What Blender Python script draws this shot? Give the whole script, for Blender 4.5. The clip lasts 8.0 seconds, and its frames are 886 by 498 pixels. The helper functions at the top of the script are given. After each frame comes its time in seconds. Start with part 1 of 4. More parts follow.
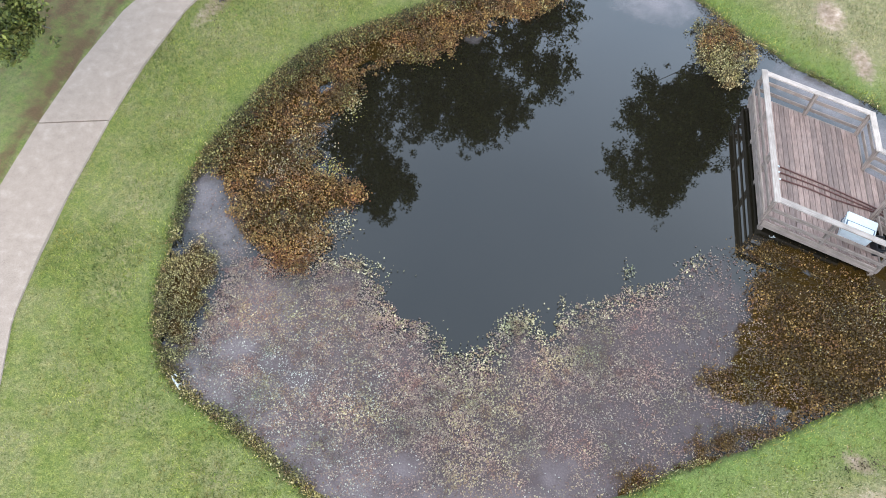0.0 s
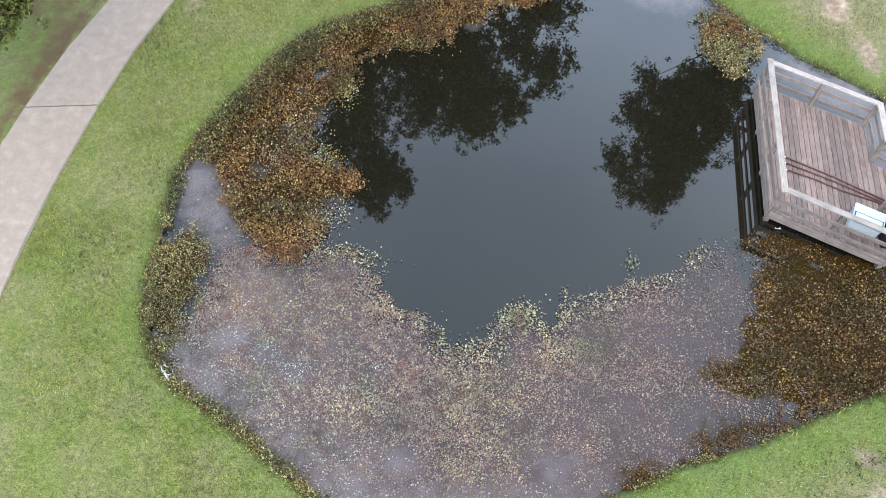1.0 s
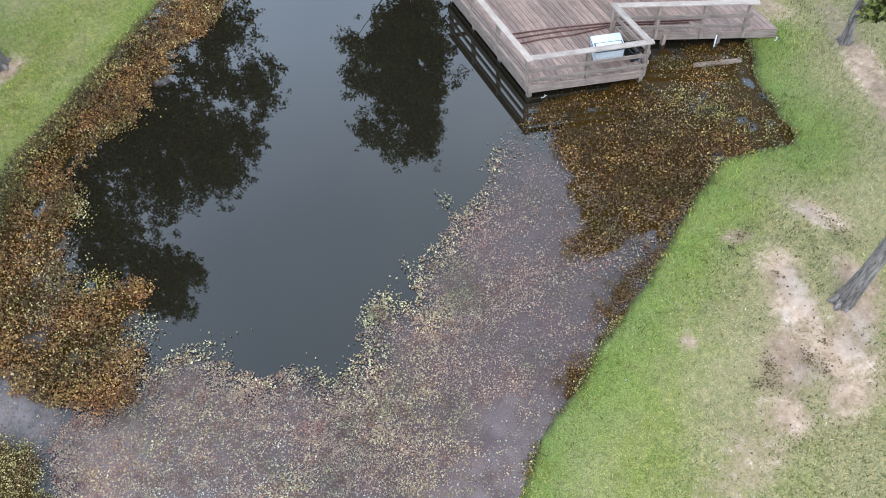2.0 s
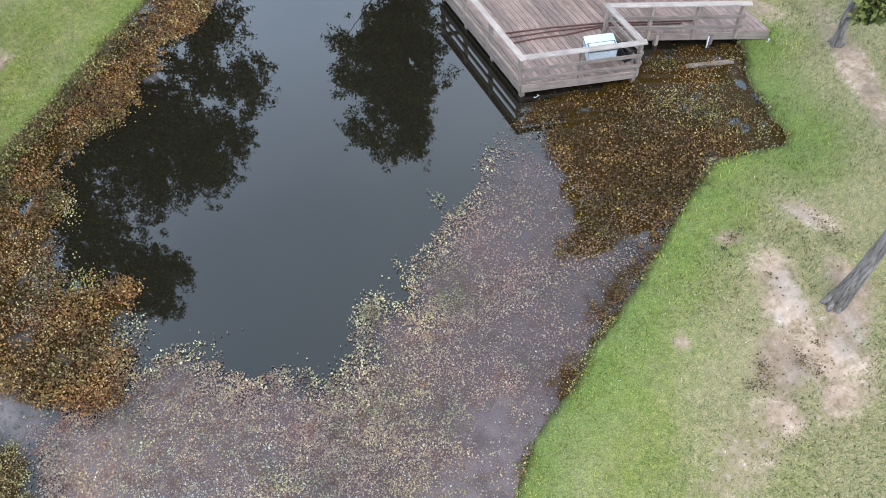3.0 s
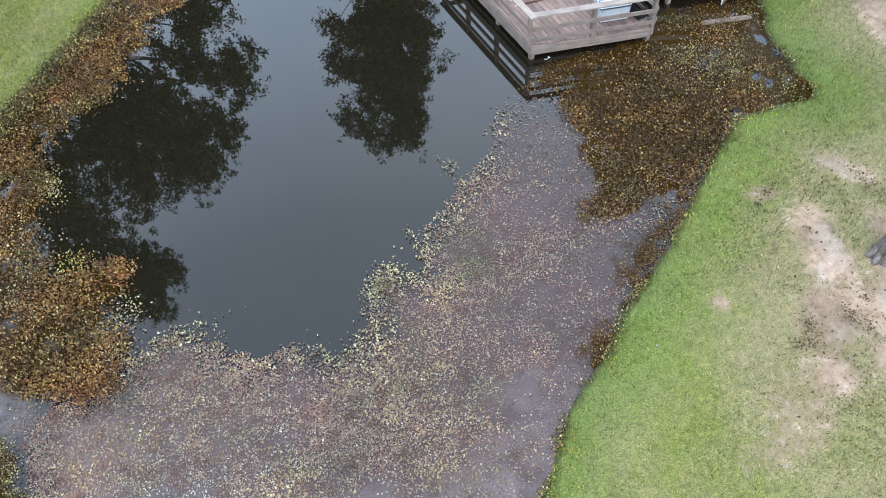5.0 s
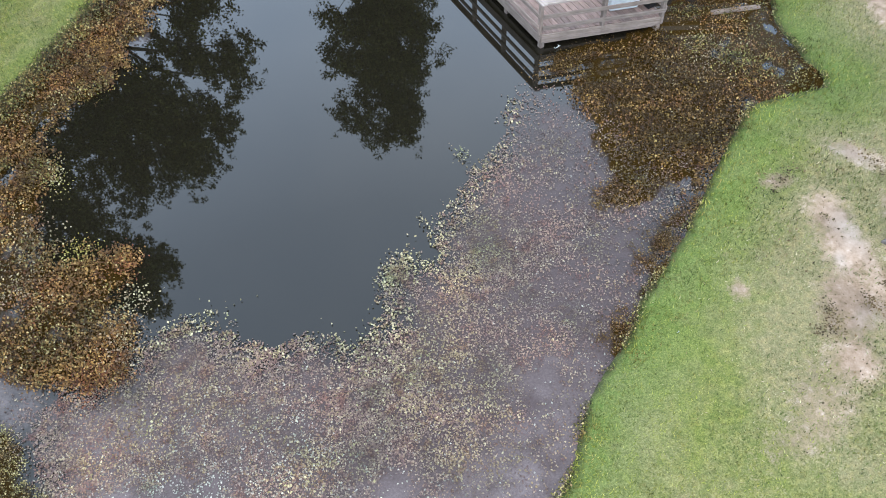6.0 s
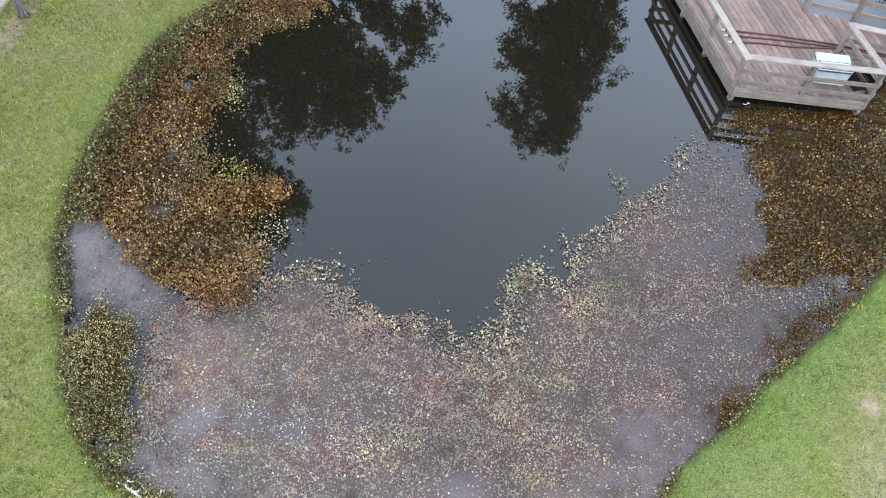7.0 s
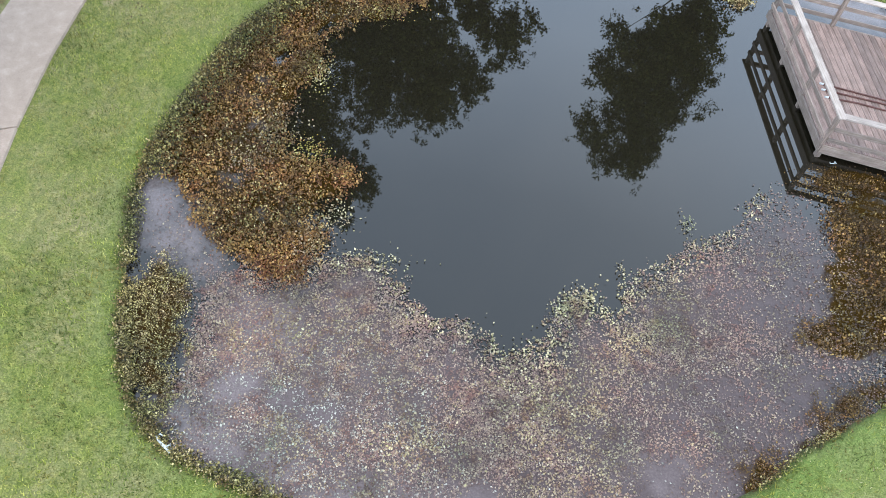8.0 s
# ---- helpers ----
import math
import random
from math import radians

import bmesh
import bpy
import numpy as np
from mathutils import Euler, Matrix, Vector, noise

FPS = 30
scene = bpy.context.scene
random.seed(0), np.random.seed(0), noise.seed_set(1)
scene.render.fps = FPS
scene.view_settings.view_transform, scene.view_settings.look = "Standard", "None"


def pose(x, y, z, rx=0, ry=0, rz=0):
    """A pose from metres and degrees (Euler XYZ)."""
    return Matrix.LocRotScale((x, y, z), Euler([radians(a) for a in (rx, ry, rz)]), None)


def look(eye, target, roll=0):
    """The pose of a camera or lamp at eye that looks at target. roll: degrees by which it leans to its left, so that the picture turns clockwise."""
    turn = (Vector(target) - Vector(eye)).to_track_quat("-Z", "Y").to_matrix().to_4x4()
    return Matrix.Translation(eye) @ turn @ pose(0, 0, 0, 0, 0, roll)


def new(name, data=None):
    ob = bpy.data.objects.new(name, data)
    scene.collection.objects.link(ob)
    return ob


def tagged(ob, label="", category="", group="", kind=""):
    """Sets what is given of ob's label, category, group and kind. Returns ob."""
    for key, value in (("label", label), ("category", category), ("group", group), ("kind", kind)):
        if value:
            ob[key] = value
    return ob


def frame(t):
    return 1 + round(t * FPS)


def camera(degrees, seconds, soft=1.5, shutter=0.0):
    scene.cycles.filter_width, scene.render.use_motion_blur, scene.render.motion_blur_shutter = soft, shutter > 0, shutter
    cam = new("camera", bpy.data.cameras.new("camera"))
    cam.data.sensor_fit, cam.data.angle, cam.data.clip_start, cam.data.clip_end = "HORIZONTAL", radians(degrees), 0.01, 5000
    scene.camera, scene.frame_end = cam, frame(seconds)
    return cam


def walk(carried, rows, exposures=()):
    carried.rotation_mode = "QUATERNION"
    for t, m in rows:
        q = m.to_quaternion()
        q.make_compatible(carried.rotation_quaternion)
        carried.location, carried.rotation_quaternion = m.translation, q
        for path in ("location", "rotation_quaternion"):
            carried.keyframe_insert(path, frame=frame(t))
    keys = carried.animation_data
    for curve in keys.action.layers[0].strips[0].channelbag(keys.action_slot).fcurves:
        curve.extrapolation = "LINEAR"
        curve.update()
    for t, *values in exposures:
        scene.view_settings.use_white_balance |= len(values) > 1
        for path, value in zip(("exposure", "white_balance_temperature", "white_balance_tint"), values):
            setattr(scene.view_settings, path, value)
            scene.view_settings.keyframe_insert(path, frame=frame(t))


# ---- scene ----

# ---------------------------------------------------------------- camera
cam = camera(57.43, 8.0, soft=0.9)
ROWS = [
    (0, -0.639, -4.030, 15.652, 1.11, -57.23, 6.31),
    (0.5, -0.649, -4.027, 15.408, 0.64, -57.07, 6.92),
    (1, -0.725, -4.038, 15.040, 0.28, -56.89, 7.32),
    (1.3, -0.590, -3.992, 14.747, -0.65, -56.48, 5.30),
    (1.5, -0.766, -3.999, 14.608, -7.23, -56.25, 2.01),
    (1.7, -0.931, -3.823, 14.250, -17.87, -56.12, -3.02),
    (2, -0.933, -3.689, 13.922, -23.41, -55.84, -6.12),
    (3.5, -1.137, -3.533, 13.754, -25.82, -55.91, -3.87),
    (4, -1.292, -3.473, 13.375, -26.07, -55.68, -3.88),
    (4.5, -1.467, -3.412, 12.930, -26.27, -55.36, -4.19),
    (5, -1.639, -3.376, 12.453, -26.97, -54.99, -4.90),
    (6.3, -2.435, -3.042, 12.132, -29.53, -54.89, -2.81),
    (6.5, -2.571, -2.973, 12.172, -28.35, -54.95, -2.25),
    (7, -2.694, -2.779, 12.175, -16.69, -55.29, 3.59),
    (7.5, -2.600, -2.714, 12.294, -9.54, -55.85, 6.71),
    (8, -2.631, -2.657, 12.341, -9.26, -55.95, 6.86),
]


def aimed(x, y, z, yaw, pitch, roll):
    a, b = radians(yaw), radians(pitch)
    return look((x, y, z), (x - math.sin(a) * math.cos(b), y + math.cos(a) * math.cos(b), z + math.sin(b)), roll)


walk(cam, [(t, aimed(*row)) for t, *row in ROWS], [(0.0, -0.02), (3.3, -0.08), (6.5, -0.08), (8.0, 0.0)])

# ---------------------------------------------------------------- light: an overcast day
SUN_UP, SUN_ROUND = 62.0, 200.0
world = bpy.data.worlds.new("overcast_sky")
scene.world = world
world.use_nodes = True
wn, wl = world.node_tree.nodes, world.node_tree.links
bg = wn["Background"]
sky = wn.new("ShaderNodeTexSky")
sky.sky_type, sky.sun_disc = "NISHITA", False
sky.sun_elevation, sky.sun_rotation = radians(SUN_UP), radians(SUN_ROUND)
sky.air_density, sky.dust_density = 1.0, 6.0
cloud = wn.new("ShaderNodeTexNoise")
cloud.inputs["Scale"].default_value, cloud.inputs["Detail"].default_value = 2.2, 4.0
ramp = wn.new("ShaderNodeValToRGB")
ramp.color_ramp.elements[0].position, ramp.color_ramp.elements[0].color = 0.3, (4.95, 6.6, 8.95, 1)
ramp.color_ramp.elements[1].position, ramp.color_ramp.elements[1].color = 0.75, (7.6, 8.95, 10.8, 1)
mix = wn.new("ShaderNodeMix")
mix.data_type = "RGBA"
mix.inputs["Factor"].default_value = 0.85
wl.new(cloud.outputs["Fac"], ramp.inputs["Fac"])
wl.new(sky.outputs["Color"], mix.inputs["A"])
wl.new(ramp.outputs["Color"], mix.inputs["B"])
spot = wn.new("ShaderNodeTexCoord")
parts = wn.new("ShaderNodeSeparateXYZ")
wl.new(spot.outputs["Generated"], parts.inputs["Vector"])
haze = wn.new("ShaderNodeValToRGB")
for k, v in ((0, 2.9), (1, 0.92)):
    haze.color_ramp.elements[k].color = (v, v, v, 1)
for at, v in ((0.44, 2.9), (0.64, 2.5), (0.78, 1.5)):
    haze.color_ramp.elements.new(at).color = (v, v, v, 1)
wl.new(parts.outputs["Z"], haze.inputs["Fac"])
veil = wn.new("ShaderNodeMix")
veil.data_type, veil.blend_type = "RGBA", "MULTIPLY"
veil.inputs["Factor"].default_value = 1.0
wl.new(mix.outputs["Result"], veil.inputs["A"])
wl.new(haze.outputs["Color"], veil.inputs["B"])
wl.new(veil.outputs["Result"], bg.inputs["Color"])
bg.inputs["Strength"].default_value = 0.165

sun = new("sun", bpy.data.lights.new("sun", "SUN"))
sun.data.energy, sun.data.angle, sun.data.color = 1.0, radians(25), (1.0, 0.97, 0.92)
sun.matrix_world = look((0, 0, 40), (0 - 10 * math.sin(radians(SUN_ROUND)), 0 - 10 * math.cos(radians(SUN_ROUND)), 40 - 10 * math.tan(radians(SUN_UP))))

# ---------------------------------------------------------------- materials
def material(name, rough=0.8):
    m = bpy.data.materials.new(name)
    m.use_nodes = True
    n, l = m.node_tree.nodes, m.node_tree.links
    b = n["Principled BSDF"]
    b.inputs["Roughness"].default_value = rough
    return m, n, l, b


def coords(n, l, scale, detail=4.0, kind="Object", stretch=None, rough=0.55):
    tc = n.new("ShaderNodeTexCoord")
    out = tc.outputs[kind]
    if stretch:
        mp = n.new("ShaderNodeMapping")
        mp.inputs["Scale"].default_value = stretch
        l.new(out, mp.inputs["Vector"])
        out = mp.outputs["Vector"]
    t = n.new("ShaderNodeTexNoise")
    t.inputs["Scale"].default_value, t.inputs["Detail"].default_value, t.inputs["Roughness"].default_value = scale, detail, rough
    l.new(out, t.inputs["Vector"])
    return t.outputs["Fac"]


def stops(n, l, fac, *pairs):
    r = n.new("ShaderNodeValToRGB")
    e = r.color_ramp.elements
    while len(e) < len(pairs):
        e.new(0.5)
    for k, (p, c) in zip(e, pairs):
        k.position, k.color = p, (*c, 1)
    l.new(fac, r.inputs["Fac"])
    return r.outputs["Color"]


def blend(n, l, fac, a, b, how="MIX"):
    x = n.new("ShaderNodeMix")
    x.data_type, x.blend_type = "RGBA", how
    for key, v in (("Factor", fac), ("A", a), ("B", b)):
        s = x.inputs[key]
        if isinstance(v, bpy.types.NodeSocket):
            l.new(v, s)
        else:
            s.default_value = v if key == "Factor" else (*v, 1)
    return x.outputs["Result"]


def maths(n, l, op, a, b=0.0, c=0.0):
    x = n.new("ShaderNodeMath")
    x.operation = op
    for s, v in zip(x.inputs, (a, b, c)):
        if isinstance(v, bpy.types.NodeSocket):
            l.new(v, s)
        else:
            s.default_value = v
    return x.outputs["Value"]


def attribute(n, name):
    a = n.new("ShaderNodeAttribute")
    a.attribute_name = name
    return a.outputs["Fac"]


def bump(n, l, b, height, strength=0.3, distance=0.02):
    k = n.new("ShaderNodeBump")
    k.inputs["Strength"].default_value, k.inputs["Distance"].default_value = strength, distance
    l.new(height, k.inputs["Height"])
    l.new(k.outputs["Normal"], b.inputs["Normal"])


def lawn_material():
    m, n, l, b = material("lawn", 0.9)
    b.inputs["Specular IOR Level"].default_value = 0.25
    fine = coords(n, l, 38, 5, rough=0.7)
    mid = coords(n, l, 3.2, 4)
    wide = coords(n, l, 0.55, 3)
    green = stops(n, l, fine, (0.3, (0.065, 0.088, 0.015)), (0.5, (0.148, 0.182, 0.034)), (0.7, (0.265, 0.29, 0.072)))
    dry = stops(n, l, fine, (0.3, (0.14, 0.12, 0.055)), (0.55, (0.29, 0.245, 0.13)), (0.75, (0.44, 0.375, 0.235)))
    grass = blend(n, l, stops(n, l, maths(n, l, "ADD", maths(n, l, "MULTIPLY_ADD", attribute(n, "dry"), 0.36, 0.0), maths(n, l, "ADD", maths(n, l, "MULTIPLY", wide, 0.6), maths(n, l, "MULTIPLY", mid, 0.4))), (0.42, (0.1, 0.1, 0.1)), (0.72, (0.85, 0.85, 0.85))), green, dry)
    clump = coords(n, l, 9, 4, rough=0.65)
    grass = blend(n, l, 1.0, grass, stops(n, l, clump, (0.34, (0.74, 0.8, 0.74)), (0.5, (0.97, 0.97, 0.97)), (0.68, (1.3, 1.2, 1.15))), "MULTIPLY")
    lush = stops(n, l, fine, (0.3, (0.04, 0.09, 0.016)), (0.5, (0.11, 0.19, 0.04)), (0.7, (0.2, 0.27, 0.08)))
    grass = blend(n, l, maths(n, l, "MULTIPLY", attribute(n, "lush"), maths(n, l, "MULTIPLY_ADD", clump, 2.2, -0.5)), grass, lush)
    grit = coords(n, l, 7, 6, rough=0.7)
    sand = stops(n, l, grit, (0.3, (0.17, 0.12, 0.075)), (0.47, (0.3, 0.218, 0.155)), (0.6, (0.36, 0.272, 0.205)), (0.78, (0.5, 0.43, 0.36)))
    pale = coords(n, l, 1.1, 3)
    sand = blend(n, l, 1.0, sand, stops(n, l, pale, (0.35, (0.78, 0.74, 0.7)), (0.52, (1.05, 1.0, 0.95)), (0.66, (1.4, 1.36, 1.34))), "MULTIPLY")
    sand = blend(n, l, maths(n, l, "MULTIPLY", attribute(n, "pale"), 0.5), sand, (0.47, 0.405, 0.35))
    fac = maths(n, l, "ADD", attribute(n, "bare"), maths(n, l, "MULTIPLY_ADD", grit, 1.0, -0.52))
    fac = maths(n, l, "ADD", fac, maths(n, l, "MULTIPLY_ADD", fine, 0.9, -0.45))
    fac = stops(n, l, fac, (0.25, (0, 0, 0)), (0.5, (0.55, 0.55, 0.55)), (0.75, (1, 1, 1)))
    colour = blend(n, l, fac, grass, sand)
    mulch = stops(n, l, fine, (0.3, (0.06, 0.036, 0.016)), (0.6, (0.16, 0.098, 0.045)), (0.75, (0.26, 0.17, 0.085)))
    fac2 = maths(n, l, "ADD", attribute(n, "mulch"), maths(n, l, "ADD", maths(n, l, "MULTIPLY_ADD", mid, 0.8, -0.4), maths(n, l, "MULTIPLY_ADD", fine, 0.8, -0.4)))
    colour = blend(n, l, stops(n, l, fac2, (0.35, (0, 0, 0)), (0.75, (1, 1, 1))), colour, mulch)
    mud = stops(n, l, fine, (0.3, (0.018, 0.014, 0.01)), (0.7, (0.06, 0.05, 0.03)))
    colour = blend(n, l, attribute(n, "mud"), colour, mud)
    l.new(colour, b.inputs["Base Color"])
    bump(n, l, b, fine, 0.6, 0.03)
    return m


def water_material():
    m, n, l, b = material("pond_water", 0.03)
    b.inputs["IOR"].default_value = 1.68
    fine = coords(n, l, 26, 6, rough=0.75)
    mid = coords(n, l, 2.0, 4)
    deep = (0.0105, 0.009, 0.0055)
    patchy = coords(n, l, 0.8, 3)
    weed = stops(n, l, fine, (0.32, (0.056, 0.04, 0.038)), (0.5, (0.084, 0.061, 0.056)), (0.7, (0.118, 0.089, 0.08)))
    weed = blend(n, l, maths(n, l, "MULTIPLY", patchy, 0.5), weed, (0.084, 0.061, 0.064))
    speck = coords(n, l, 60, 3, rough=0.8)
    brown = stops(n, l, maths(n, l, "MULTIPLY_ADD", speck, 0.6, maths(n, l, "MULTIPLY", fine, 0.4)), (0.36, (0.013, 0.0075, 0.0017)), (0.5, (0.037, 0.021, 0.005)), (0.58, (0.06, 0.034, 0.0085)), (0.68, (0.115, 0.066, 0.018)))
    fac = stops(n, l, maths(n, l, "ADD", attribute(n, "weed"), maths(n, l, "ADD", maths(n, l, "MULTIPLY_ADD", mid, 0.6, -0.3), maths(n, l, "MULTIPLY_ADD", fine, 0.5, -0.25))), (0.15, (0, 0, 0)), (0.8, (1, 1, 1)))
    colour = blend(n, l, fac, deep, weed)
    # pale scum colour, which also holds sky glare painted on the water
    film_and_glare = stops(n, l, maths(n, l, "ADD", attribute(n, "film_and_glare"), maths(n, l, "MULTIPLY_ADD", mid, 0.7, -0.35)), (0.2, (0, 0, 0)), (0.9, (0.72, 0.72, 0.72)))
    colour = blend(n, l, film_and_glare, colour, stops(n, l, fine, (0.35, (0.15, 0.12, 0.117)), (0.65, (0.255, 0.217, 0.212))))
    fac2 = stops(n, l, maths(n, l, "ADD", attribute(n, "brown"), maths(n, l, "ADD", maths(n, l, "MULTIPLY_ADD", mid, 0.9, -0.45), maths(n, l, "MULTIPLY_ADD", fine, 0.7, -0.35))), (0.3, (0, 0, 0)), (0.65, (1, 1, 1)))
    colour = blend(n, l, fac2, colour, brown)
    l.new(colour, b.inputs["Base Color"])
    l.new(maths(n, l, "MULTIPLY_ADD", fac, 0.2, 0.02), b.inputs["Roughness"])
    l.new(maths(n, l, "MULTIPLY_ADD", film_and_glare, -0.3, maths(n, l, "MULTIPLY_ADD", fac, -0.3, maths(n, l, "MULTIPLY_ADD", fac2, -0.46, 0.5))), b.inputs["Specular IOR Level"])
    ripple = coords(n, l, 1.3, 2)
    bump(n, l, b, ripple, 0.02, 0.02)
    return m


def concrete_material():
    m, n, l, b = material("pale_concrete", 0.85)
    fine, mid, wide = coords(n, l, 60, 5), coords(n, l, 4, 5, rough=0.65), coords(n, l, 0.7, 3)
    c = stops(n, l, mid, (0.3, (0.25, 0.173, 0.122)), (0.55, (0.345, 0.248, 0.182)), (0.75, (0.5, 0.385, 0.3)))
    c = blend(n, l, maths(n, l, "MULTIPLY", wide, 0.7), c, (0.245, 0.174, 0.122))
    c = blend(n, l, 0.25, c, stops(n, l, fine, (0.3, (0.29, 0.235, 0.19)), (0.7, (0.64, 0.545, 0.465))))
    l.new(c, b.inputs["Base Color"])
    bump(n, l, b, fine, 0.25, 0.004)
    return m


def wood_material(name, dark, mid, light, along=(16, 1, 16)):
    m, n, l, b = material(name, 0.85)
    info = n.new("ShaderNodeObjectInfo")
    tc = n.new("ShaderNodeTexCoord")
    mp = n.new("ShaderNodeMapping")
    mp.inputs["Scale"].default_value = along
    shift = n.new("ShaderNodeVectorMath")
    shift.operation = "MULTIPLY_ADD"
    shift.inputs[1].default_value = (37.0, 53.0, 71.0)
    l.new(info.outputs["Random"], shift.inputs[0])
    l.new(tc.outputs["Object"], shift.inputs[2])
    l.new(shift.outputs["Vector"], mp.inputs["Vector"])
    grain = n.new("ShaderNodeTexNoise")
    grain.inputs["Scale"].default_value, grain.inputs["Detail"].default_value, grain.inputs["Roughness"].default_value = 2.6, 6.0, 0.7
    l.new(mp.outputs["Vector"], grain.inputs["Vector"])
    blotch = n.new("ShaderNodeTexNoise")
    blotch.inputs["Scale"].default_value, blotch.inputs["Detail"].default_value = 4.0, 5.0
    l.new(shift.outputs["Vector"], blotch.inputs["Vector"])
    c = stops(n, l, grain.outputs["Fac"], (0.3, dark), (0.5, mid), (0.72, light))
    c = blend(n, l, stops(n, l, blotch.outputs["Fac"], (0.4, (0, 0, 0)), (0.75, (0.6, 0.6, 0.6))), c, tuple(0.5 * v for v in mid))
    shade = stops(n, l, info.outputs["Random"], (0.0, (0.68, 0.68, 0.68)), (1.0, (1.12, 1.08, 1.05)))
    c = blend(n, l, 1.0, c, shade, "MULTIPLY")
    l.new(c, b.inputs["Base Color"])
    bump(n, l, b, grain.outputs["Fac"], 0.4, 0.004)
    return m


def leaf_material(name, *pairs, rough=0.6, drift=None):
    m, n, l, b = material(name, rough)
    g = n.new("ShaderNodeNewGeometry")
    c = stops(n, l, g.outputs["Random Per Island"], *pairs)
    patch, small = coords(n, l, 0.9, 3), coords(n, l, 3.5, 3)
    if drift:
        for colour, scale in drift:
            c = blend(n, l, stops(n, l, coords(n, l, scale, 4, rough=0.65), (0.5, (0, 0, 0)), (0.66, (0.5, 0.5, 0.5))), c, colour)
    c = blend(n, l, 1.0, c, stops(n, l, patch, (0.32, (0.6, 0.66, 0.6)), (0.5, (1.0, 0.95, 0.95)), (0.68, (1.35, 1.2, 1.1))), "MULTIPLY")
    c = blend(n, l, 1.0, c, stops(n, l, small, (0.35, (0.75, 0.6, 0.6)), (0.5, (1, 1, 1)), (0.68, (1.15, 1.2, 1.1))), "MULTIPLY")
    l.new(c, b.inputs["Base Color"])
    b.inputs["Specular IOR Level"].default_value = 0.3
    return m


def plain_material(name, colour, rough=0.5, wear=0.15):
    m, n, l, b = material(name, rough)
    c = stops(n, l, coords(n, l, 14, 4), (0.35, tuple(v * (1 - wear) for v in colour)), (0.65, colour))
    l.new(c, b.inputs["Base Color"])
    return m


def bark_material(name, dark, light):
    m, n, l, b = material(name, 0.95)
    f = coords(n, l, 5.0, 6, stretch=(4.5, 4.5, 0.5), rough=0.75)
    l.new(stops(n, l, f, (0.35, dark), (0.65, light)), b.inputs["Base Color"])
    bump(n, l, b, f, 0.7, 0.03)
    return m


LAWN, WATER, CONCRETE = lawn_material(), water_material(), concrete_material()
# Rails darker, caps paler: side shade and top light are in these colours.
RAIL_WOOD = wood_material("weathered_brown_shaded_timber", (0.16, 0.122, 0.098), (0.275, 0.215, 0.178), (0.37, 0.3, 0.255))
CAP_WOOD = wood_material("bleached_toplit_timber", (0.3, 0.245, 0.205), (0.44, 0.37, 0.32), (0.55, 0.475, 0.42))
DECK_WOOD = wood_material("worn_reddish_decking", (0.15, 0.095, 0.077), (0.285, 0.2, 0.168), (0.4, 0.3, 0.262), (16, 1, 16))
BARK = bark_material("grey_bark", (0.04, 0.033, 0.028), (0.27, 0.235, 0.21))
TREE_LEAF = leaf_material("tree_leaf", (0.0, (0.028, 0.04, 0.008)), (0.5, (0.09, 0.108, 0.022)), (1.0, (0.22, 0.23, 0.055)))
BLADE = leaf_material("grass_blade", (0.0, (0.05, 0.076, 0.01)), (0.4, (0.115, 0.155, 0.022)), (0.75, (0.235, 0.27, 0.048)), (0.92, (0.32, 0.335, 0.08)), (1.0, (0.39, 0.385, 0.135)), rough=0.75)
PALE_BLADE = leaf_material("dry_grass_blade", (0.0, (0.032, 0.048, 0.011)), (0.4, (0.112, 0.14, 0.036)), (0.75, (0.25, 0.265, 0.09)), (0.92, (0.38, 0.355, 0.18)), (1.0, (0.58, 0.51, 0.35)), rough=0.75)
MAT_LEAF = leaf_material("floating_leaf", (0.0, (0.11, 0.075, 0.07)), (0.4, (0.17, 0.122, 0.108)), (0.72, (0.24, 0.18, 0.135)), (0.9, (0.3, 0.24, 0.17)), (1.0, (0.38, 0.335, 0.25)), drift=(((0.17, 0.105, 0.098), 0.9), ((0.135, 0.118, 0.112), 0.7)))
STRAW_LEAF = leaf_material("straw_leaf", (0.0, (0.15, 0.105, 0.068)), (0.4, (0.23, 0.178, 0.1)), (0.7, (0.3, 0.245, 0.145)), (1.0, (0.4, 0.355, 0.235)))
EDGE_LEAF = leaf_material("pale_green_leaf", (0.0, (0.13, 0.115, 0.06)), (0.5, (0.29, 0.262, 0.14)), (1.0, (0.5, 0.455, 0.3)))
BROWN_LEAF = leaf_material("brown_weed_leaf", (0.0, (0.035, 0.017, 0.006)), (0.35, (0.1, 0.052, 0.015)), (0.62, (0.19, 0.1, 0.026)), (0.86, (0.31, 0.185, 0.055)), (1.0, (0.48, 0.34, 0.14)), drift=(((0.23, 0.145, 0.048), 1.1), ((0.135, 0.068, 0.025), 1.7), ((0.075, 0.045, 0.012), 0.8)))
DARK_LEAF = leaf_material("dark_brown_weed_leaf", (0.0, (0.028, 0.015, 0.004)), (0.5, (0.07, 0.039, 0.008)), (0.8, (0.13, 0.074, 0.016)), (0.93, (0.25, 0.155, 0.042)), (1.0, (0.42, 0.3, 0.11)), drift=(((0.11, 0.06, 0.015), 1.3), ((0.045, 0.027, 0.008), 1.0)))
YELLOW_LEAF = leaf_material("yellow_green_leaf", (0.0, (0.09, 0.085, 0.015)), (0.6, (0.25, 0.225, 0.05)), (1.0, (0.46, 0.42, 0.16)))
